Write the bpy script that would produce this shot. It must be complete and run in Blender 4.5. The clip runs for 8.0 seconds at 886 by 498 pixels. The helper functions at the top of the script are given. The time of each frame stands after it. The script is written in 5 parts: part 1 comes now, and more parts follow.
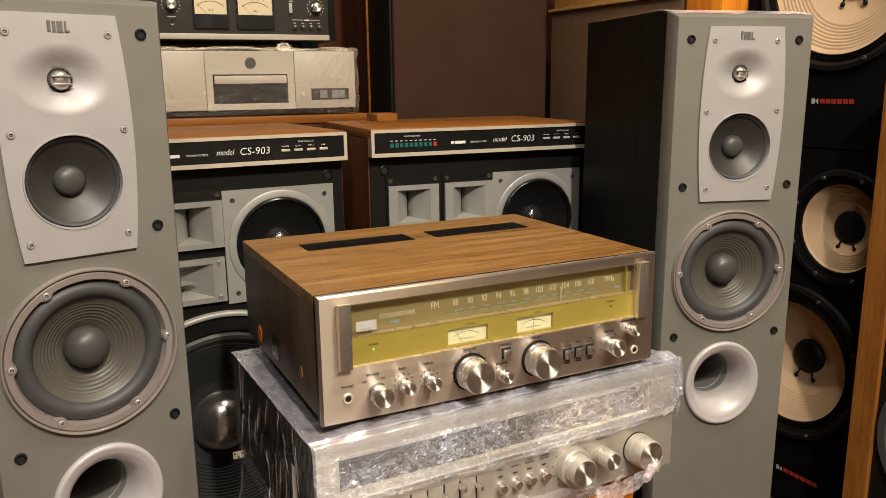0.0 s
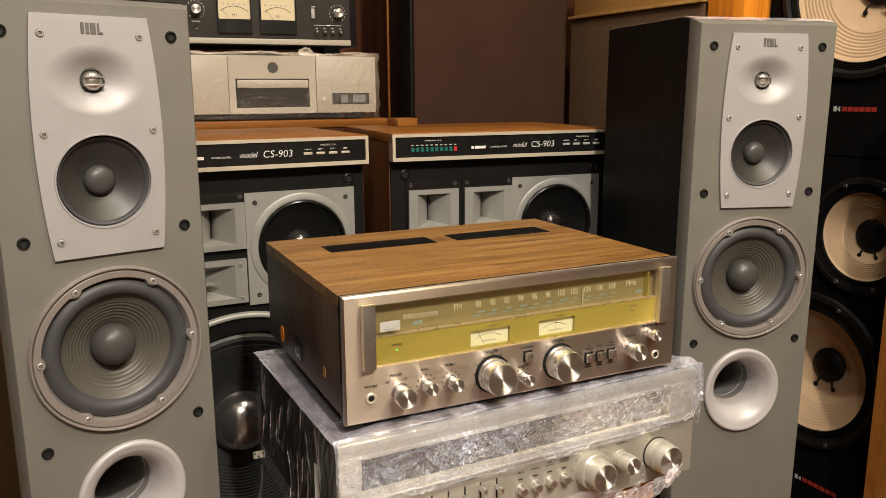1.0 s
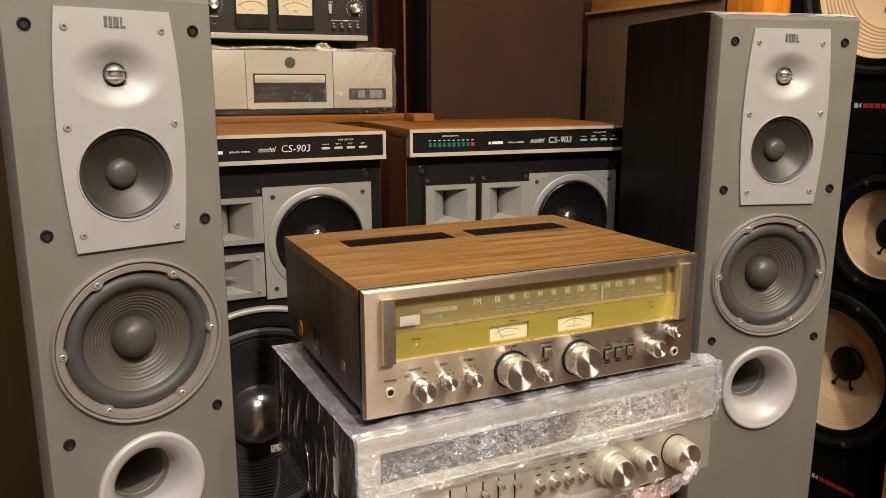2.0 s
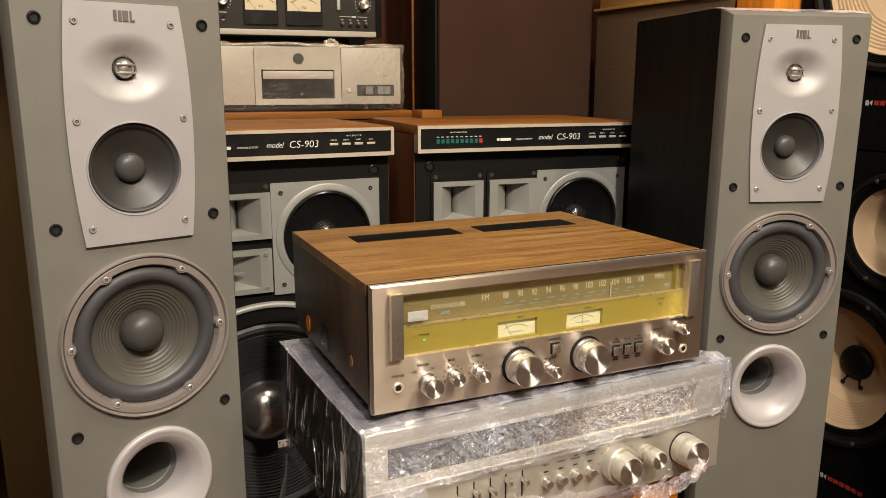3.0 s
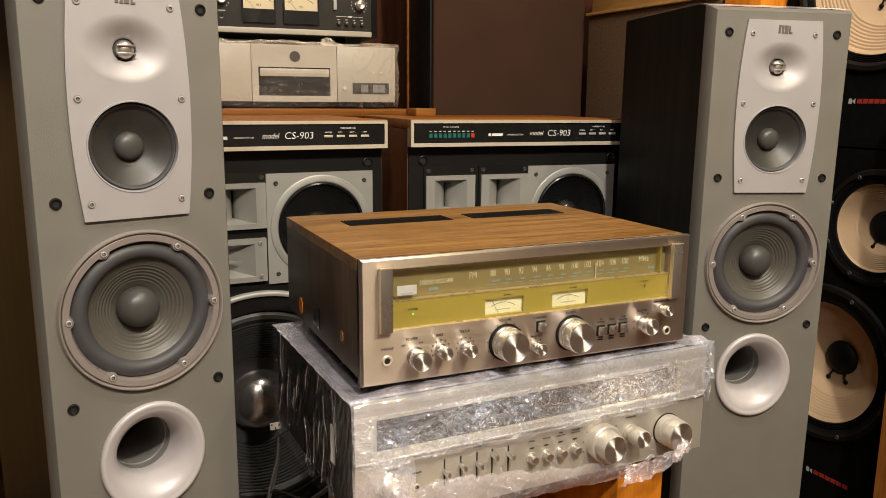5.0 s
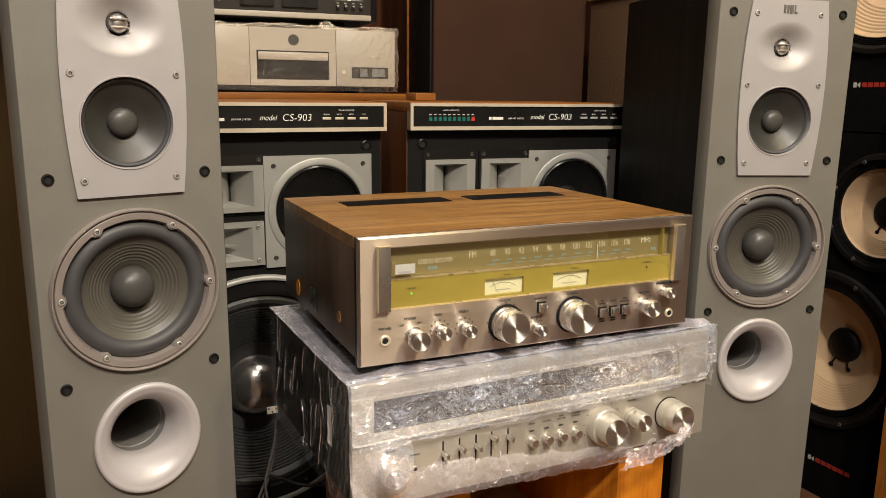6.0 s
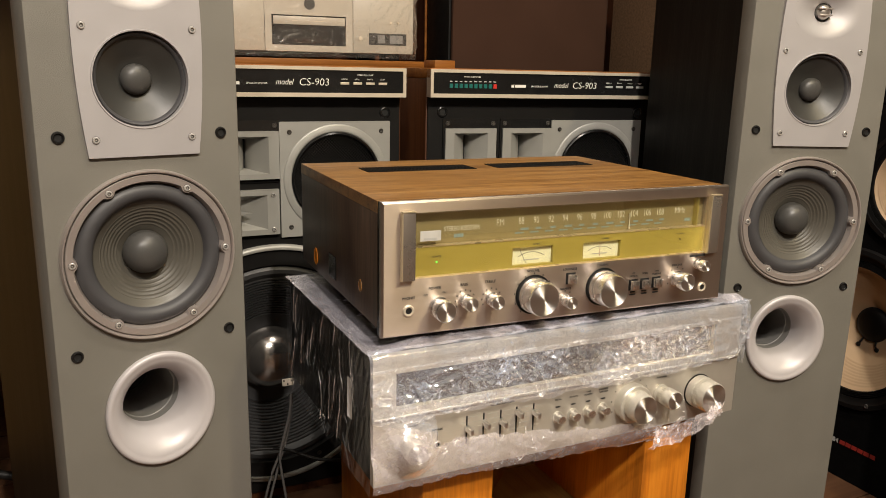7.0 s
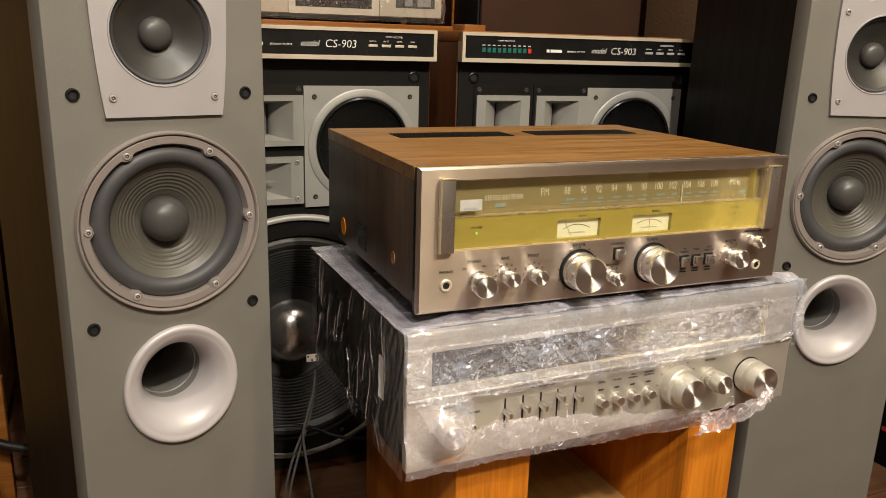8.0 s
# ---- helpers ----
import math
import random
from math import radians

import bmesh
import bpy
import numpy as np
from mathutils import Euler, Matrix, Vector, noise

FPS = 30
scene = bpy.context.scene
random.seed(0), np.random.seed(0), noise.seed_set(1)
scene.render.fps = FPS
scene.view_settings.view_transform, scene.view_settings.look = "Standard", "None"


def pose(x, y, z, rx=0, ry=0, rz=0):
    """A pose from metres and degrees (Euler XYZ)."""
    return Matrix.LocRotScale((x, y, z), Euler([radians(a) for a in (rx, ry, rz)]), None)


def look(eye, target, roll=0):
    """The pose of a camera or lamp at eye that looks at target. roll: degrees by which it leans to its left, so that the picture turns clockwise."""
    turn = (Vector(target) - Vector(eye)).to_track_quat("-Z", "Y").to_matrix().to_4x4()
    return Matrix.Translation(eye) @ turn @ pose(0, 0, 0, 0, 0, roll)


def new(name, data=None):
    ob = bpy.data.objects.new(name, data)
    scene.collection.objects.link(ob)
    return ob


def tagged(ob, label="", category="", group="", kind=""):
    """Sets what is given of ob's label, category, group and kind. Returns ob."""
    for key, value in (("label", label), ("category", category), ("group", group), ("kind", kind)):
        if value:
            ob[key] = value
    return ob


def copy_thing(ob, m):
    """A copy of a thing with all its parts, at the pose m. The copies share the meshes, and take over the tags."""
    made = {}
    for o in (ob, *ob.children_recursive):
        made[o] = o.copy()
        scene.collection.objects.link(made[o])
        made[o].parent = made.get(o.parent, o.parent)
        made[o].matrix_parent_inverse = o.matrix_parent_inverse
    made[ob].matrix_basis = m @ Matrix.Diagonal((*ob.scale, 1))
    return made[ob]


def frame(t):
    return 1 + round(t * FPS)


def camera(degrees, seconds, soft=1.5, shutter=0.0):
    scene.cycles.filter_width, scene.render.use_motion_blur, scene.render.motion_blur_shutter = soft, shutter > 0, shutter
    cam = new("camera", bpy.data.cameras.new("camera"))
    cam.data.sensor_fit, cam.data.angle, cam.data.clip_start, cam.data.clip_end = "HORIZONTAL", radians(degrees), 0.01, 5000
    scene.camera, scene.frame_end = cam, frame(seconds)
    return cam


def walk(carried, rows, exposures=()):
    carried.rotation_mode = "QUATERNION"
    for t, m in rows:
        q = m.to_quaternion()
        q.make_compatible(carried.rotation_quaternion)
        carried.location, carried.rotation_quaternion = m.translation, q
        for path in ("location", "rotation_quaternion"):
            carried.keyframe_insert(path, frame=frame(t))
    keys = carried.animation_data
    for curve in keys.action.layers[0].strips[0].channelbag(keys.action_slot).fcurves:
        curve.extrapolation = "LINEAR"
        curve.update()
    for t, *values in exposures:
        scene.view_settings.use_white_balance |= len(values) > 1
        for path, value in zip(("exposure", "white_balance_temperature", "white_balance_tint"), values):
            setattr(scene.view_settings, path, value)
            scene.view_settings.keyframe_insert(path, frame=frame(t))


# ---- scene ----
cam = camera(59.4, 8.0, soft=0.5)
EXPOSURE = -0.09
PATH = [
    (0, (0.0, -0.021, 0.931), (0.924, 1.702, 0.511), -0.7),
    (0.5, (-0.008, -0.021, 0.93), (0.905, 1.711, 0.523), -0.5),
    (1, (-0.015, -0.022, 0.926), (0.881, 1.72, 0.525), -0.3),
    (1.5, (-0.022, -0.02, 0.925), (0.86, 1.73, 0.52), -0.2),
    (3, (-0.025, -0.015, 0.92), (0.828, 1.746, 0.506), 0.0),
    (3.5, (-0.028, -0.02, 0.917), (0.828, 1.741, 0.511), 0.2),
    (4, (-0.033, -0.038, 0.906), (0.825, 1.726, 0.515), 0.3),
    (5.5, (-0.029, -0.052, 0.87), (0.836, 1.711, 0.494), 0.5),
    (6, (-0.025, -0.041, 0.86), (0.837, 1.72, 0.467), 0.6),
    (6.5, (-0.024, -0.024, 0.849), (0.829, 1.735, 0.43), 0.9),
    (7, (-0.027, 0.003, 0.838), (0.812, 1.763, 0.39), 1.2),
    (7.5, (-0.028, 0.035, 0.831), (0.792, 1.795, 0.351), 1.5),
    (8, (-0.026, 0.068, 0.819), (0.773, 1.829, 0.307), 1.7),
]
walk(cam, [(t, look(eye, target, roll)) for t, eye, target, roll in PATH], exposures=[(0.0, EXPOSURE), (8.0, EXPOSURE)])

# ---- light: a warm shop room with ceiling downlights, some raised or added as fill ----
world = bpy.data.worlds.new("room_dark")
scene.world = world
world.use_nodes = True
world.node_tree.nodes["Background"].inputs[0].default_value = (1.0, 0.85, 0.65, 1)
world.node_tree.nodes["Background"].inputs[1].default_value = 0.003


def downlight(eye, target, watts, size, colour, spread=150):
    data = bpy.data.lights.new("downlight", "AREA")
    data.shape, data.size, data.energy, data.color = "DISK", size, watts, colour
    data.spread = radians(spread)
    ob = new("downlight", data)
    ob.matrix_world = look(eye, target)
    return ob


LAMPS = [
    ((0.22, -1.00, 2.56), (0.35, 0.9, 0.5), 42, 0.10, (1.0, 0.900, 0.785)),
    ((0.75, 0.35, 2.56), (0.62, 0.95, 0.5), 12, 0.10, (1.0, 0.92, 0.80)),
    ((1.15, -0.75, 2.56), (1.25, 1.0, 0.7), 15, 0.10, (1.0, 0.82, 0.47)),
    ((0.50, 1.15, 2.56), (0.45, 1.4, 0.8), 3, 0.10, (1.0, 0.86, 0.64)),
    # left lamp raised and aimed low as fill for the tower's lower front
    ((-0.60, -1.10, 2.56), (0.1, 0.9, 0.4), 14, 0.10, (1.0, 0.92, 0.83)),
    # added fill out of view: lights the front wall that the metal mirrors
    ((0.35, -1.60, 2.56), (0.35, -1.9, 0.6), 18, 0.10, (1.0, 0.92, 0.80)),
]
for lamp in LAMPS:
    downlight(*lamp)


# ---- materials ----
def nodes_of(name):
    m = bpy.data.materials.new(name)
    m.use_nodes = True
    nt = m.node_tree
    return m, nt, nt.nodes["Principled BSDF"]


def coords(nt, scale=(1, 1, 1), rot=(0, 0, 0)):
    tc = nt.nodes.new("ShaderNodeTexCoord")
    mp = nt.nodes.new("ShaderNodeMapping")
    mp.inputs["Scale"].default_value = scale
    mp.inputs["Rotation"].default_value = [radians(a) for a in rot]
    nt.links.new(tc.outputs["Object"], mp.inputs["Vector"])
    return mp.outputs["Vector"]


def noise_tex(nt, vec, scale, detail=4, rough=0.55):
    n = nt.nodes.new("ShaderNodeTexNoise")
    n.inputs["Scale"].default_value, n.inputs["Detail"].default_value, n.inputs["Roughness"].default_value = scale, detail, rough
    nt.links.new(vec, n.inputs["Vector"])
    return n.outputs["Fac"]


def ramp(nt, fac, stops):
    r = nt.nodes.new("ShaderNodeValToRGB")
    el = r.color_ramp.elements
    while len(el) < len(stops):
        el.new(0.5)
    for e, (p, c) in zip(el, stops):
        e.position, e.color = p, (*c, 1) if len(c) == 3 else c
    nt.links.new(fac, r.inputs["Fac"])
    return r.outputs["Color"]


def add_bump(nt, bsdf, fac, strength, dist):
    b = nt.nodes.new("ShaderNodeBump")
    b.inputs["Strength"].default_value, b.inputs["Distance"].default_value = strength, dist
    nt.links.new(fac, b.inputs["Height"])
    nt.links.new(b.outputs["Normal"], bsdf.inputs["Normal"])


def plain(name, col, rough=0.5, metal=0.0, var=0.12, scale=9.0, bump=0.15, grain=700.0, depth=0.0004, coat=0.0, spec=0.5):
    """A surface with broad blotches, fine grain in the relief and uneven gloss."""
    m, nt, b = nodes_of(name)
    v = coords(nt)
    broad = noise_tex(nt, v, scale, 5)
    lo, hi = [max(0, c * (1 - var)) for c in col], [min(1, c * (1 + var)) for c in col]
    nt.links.new(ramp(nt, broad, [(0.3, lo), (0.7, hi)]), b.inputs["Base Color"])
    rr = ramp(nt, noise_tex(nt, v, scale * 4, 4), [(0.3, [max(0.02, rough - 0.06)] * 3), (0.7, [min(1, rough + 0.06)] * 3)])
    nt.links.new(rr, b.inputs["Roughness"])
    b.inputs["Metallic"].default_value = metal
    b.inputs["Coat Weight"].default_value = coat
    b.inputs["Specular IOR Level"].default_value = spec
    add_bump(nt, b, noise_tex(nt, v, grain, 2), bump, depth)
    return m


def textured_paint(name, col, rough, var, grain, relief):
    """Paint sprayed to a fine pebbled finish: small lumps that show in colour and relief."""
    m, nt, b = nodes_of(name)
    v = coords(nt)
    lumps = noise_tex(nt, v, grain, 3, 0.6)
    broad = noise_tex(nt, v, 16, 5)
    both = nt.nodes.new("ShaderNodeMath")
    both.operation = "MULTIPLY_ADD"
    both.inputs[1].default_value = 0.65
    half = nt.nodes.new("ShaderNodeMath")
    half.operation = "MULTIPLY"
    half.inputs[1].default_value = 0.35
    nt.links.new(broad, half.inputs[0])
    nt.links.new(lumps, both.inputs[0])
    nt.links.new(half.outputs[0], both.inputs[2])
    nt.links.new(ramp(nt, both.outputs[0], [(0.3, [c * (1 - var) for c in col]), (0.7, [c * (1 + var) for c in col])]), b.inputs["Base Color"])
    nt.links.new(ramp(nt, broad, [(0.3, [rough - 0.05] * 3), (0.7, [rough + 0.06] * 3)]), b.inputs["Roughness"])
    add_bump(nt, b, lumps, relief, 0.0012)
    return m


def wood(name, dark, mid, light, axis="x", rough=0.42, fine=1.0, coat=0.0, spec=0.5, pore=0.35, stops=(0.30, 0.48, 0.66)):
    """Veneer whose grain runs along the axis."""
    m, nt, b = nodes_of(name)
    long = {"x": (1.2, 22, 22), "y": (22, 1.2, 22), "z": (22, 22, 1.2)}[axis]
    v = coords(nt, [s * fine for s in long])
    figure = noise_tex(nt, v, 1.6, 6, 0.62)
    pores = noise_tex(nt, coords(nt, [s * fine * 7 for s in long]), 2.0, 3, 0.6)
    mix = nt.nodes.new("ShaderNodeMath")
    mix.operation = "MULTIPLY_ADD"
    mix.inputs[1].default_value = pore
    nt.links.new(pores, mix.inputs[0])
    sub = nt.nodes.new("ShaderNodeMath")
    sub.operation = "SUBTRACT"
    sub.inputs[1].default_value = pore / 2
    nt.links.new(figure, sub.inputs[0])
    nt.links.new(sub.outputs[0], mix.inputs[2])
    nt.links.new(ramp(nt, mix.outputs[0], [(stops[0], dark), (stops[1], mid), (stops[2], light)]), b.inputs["Base Color"])
    b.inputs["Roughness"].default_value = rough
    b.inputs["Coat Weight"].default_value = coat
    b.inputs["Specular IOR Level"].default_value = spec
    add_bump(nt, b, pores, 0.12, 0.0004)
    return m


def brushed(name, col, rough=0.3, axis="x", var=0.08, metal=1.0, aniso=0.9):
    """Brushed metal with hairlines along the axis."""
    m, nt, b = nodes_of(name)
    s = {"x": (3, 900, 900), "z": (900, 900, 3), "y": (900, 3, 900)}[axis]
    hair = noise_tex(nt, coords(nt, s), 1.0, 2)
    broad = noise_tex(nt, coords(nt), 14, 4)
    lo, hi = [c * (1 - var) for c in col], [min(1, c * (1 + var)) for c in col]
    nt.links.new(ramp(nt, broad, [(0.3, lo), (0.7, hi)]), b.inputs["Base Color"])
    nt.links.new(ramp(nt, hair, [(0.3, [rough - 0.07] * 3), (0.7, [rough + 0.09] * 3)]), b.inputs["Roughness"])
    b.inputs["Metallic"].default_value = metal
    b.inputs["Anisotropic"].default_value = aniso
    across = nt.nodes.new("ShaderNodeCombineXYZ")
    across.inputs[2].default_value = 1.0
    nt.links.new(across.outputs[0], b.inputs["Tangent"])
    add_bump(nt, b, hair, 0.05, 0.0001)
    return m


def clear(name, tint=(1, 1, 1), gloss=0.1, rough=0.03, haze=0.0, haze_col=(0.9, 0.9, 0.9), bump=0.0, bscale=60.0, lines=0.0, clump=0.0):
    """Thin clear sheet: lets light straight through, with a share of gloss and a little milky haze."""
    m, nt, b = nodes_of(name)
    nt.nodes.remove(b)
    out = nt.nodes["Material Output"]
    tr, gl, df = (nt.nodes.new("ShaderNodeBsdf" + k) for k in ("Transparent", "Glossy", "Diffuse"))
    tr.inputs["Color"].default_value = (*tint, 1)
    gl.inputs["Roughness"].default_value = rough
    df.inputs["Color"].default_value = (*haze_col, 1)
    v = coords(nt)
    m1, m2 = nt.nodes.new("ShaderNodeMixShader"), nt.nodes.new("ShaderNodeAddShader")
    # pale crease lines mixed into the haze, doubling as painted glints
    if lines:
        warp = nt.nodes.new("ShaderNodeVectorMath")
        warp.operation = "MULTIPLY_ADD"
        nz = nt.nodes.new("ShaderNodeTexNoise")
        nz.inputs["Scale"].default_value, nz.inputs["Detail"].default_value = 28, 4
        nt.links.new(v, nz.inputs["Vector"])
        nt.links.new(nz.outputs["Color"], warp.inputs[0])
        warp.inputs[1].default_value = (0.05, 0.05, 0.05)
        nt.links.new(v, warp.inputs[2])
        total = None
        for sc, wd in ((38, 0.028), (85, 0.035)):
            vo = nt.nodes.new("ShaderNodeTexVoronoi")
            vo.feature = "DISTANCE_TO_EDGE"
            vo.inputs["Scale"].default_value = sc
            nt.links.new(warp.outputs[0], vo.inputs["Vector"])
            r_ = ramp(nt, vo.outputs["Distance"], [(0.0, (lines,) * 3), (wd, (0.0, 0.0, 0.0))])
            patch = ramp(nt, noise_tex(nt, v, sc * 0.35, 3), [(0.45, (0.0, 0.0, 0.0)), (0.62, (1.0, 1.0, 1.0))])
            mu = nt.nodes.new("ShaderNodeMath")
            mu.operation = "MULTIPLY"
            nt.links.new(r_, mu.inputs[0])
            nt.links.new(patch, mu.inputs[1])
            if total is None:
                total = mu.outputs[0]
            else:
                ad = nt.nodes.new("ShaderNodeMath")
                ad.operation = "ADD"
                nt.links.new(total, ad.inputs[0])
                nt.links.new(mu.outputs[0], ad.inputs[1])
                total = ad.outputs[0]
        hz0 = ramp(nt, noise_tex(nt, v, 38, 6, 0.7), [(0.35, [haze * 0.35] * 3), (0.62, [haze] * 3), (0.75, [min(1, haze * 2.0)] * 3)])
        ad = nt.nodes.new("ShaderNodeMath")
        ad.operation, ad.use_clamp = "ADD", True
        nt.links.new(total, ad.inputs[0])
        nt.links.new(hz0, ad.inputs[1])
        nt.links.new(ad.outputs[0], m1.inputs[0])
    elif haze:
        hz = ramp(nt, noise_tex(nt, v, 38, 6, 0.7), [(0.35, [haze * 0.35] * 3), (0.62, [haze] * 3), (0.75, [min(1, haze * 2.0)] * 3)])
        nt.links.new(hz, m1.inputs[0])
    else:
        m1.inputs[0].default_value = 0.0
    nt.links.new(tr.outputs[0], m1.inputs[1])
    nt.links.new(df.outputs[0], m1.inputs[2])
    lw = nt.nodes.new("ShaderNodeFresnel")
    lw.inputs["IOR"].default_value = 1.45
    mx = nt.nodes.new("ShaderNodeMath")
    mx.operation = "ADD"
    mx.inputs[1].default_value = gloss
    nt.links.new(lw.outputs[0], mx.inputs[0])
    cap = nt.nodes.new("ShaderNodeMath")
    cap.operation = "MINIMUM"
    cap.inputs[1].default_value = 0.6
    nt.links.new(mx.outputs[0], cap.inputs[0])
    nt.links.new(cap.outputs[0], gl.inputs["Color"])
    nt.links.new(m1.outputs[0], m2.inputs[0])
    nt.links.new(gl.outputs[0], m2.inputs[1])
    nt.links.new(m2.outputs[0], out.inputs["Surface"])
    if bump:
        bm_ = nt.nodes.new("ShaderNodeBump")
        bm_.inputs["Strength"].default_value, bm_.inputs["Distance"].default_value = bump, 0.004
        height = noise_tex(nt, v, bscale, 3, 0.55)
        if clump:
            where = ramp(nt, noise_tex(nt, v, clump, 3), [(0.40, (0.12,) * 3), (0.62, (1.0,) * 3)])
            both = nt.nodes.new("ShaderNodeMath")
            both.operation = "MULTIPLY"
            nt.links.new(height, both.inputs[0])
            nt.links.new(where, both.inputs[1])
            height = both.outputs[0]
        nt.links.new(height, bm_.inputs["Height"])
        for node in (gl, lw, df):
            nt.links.new(bm_.outputs["Normal"], node.inputs["Normal"])
    return m


def glow(name, col, strength):
    m, nt, b = nodes_of(name)
    b.inputs["Base Color"].default_value = (*[c * 0.5 for c in col], 1)
    b.inputs["Emission Color"].default_value = (*col, 1)
    b.inputs["Emission Strength"].default_value = strength
    return m


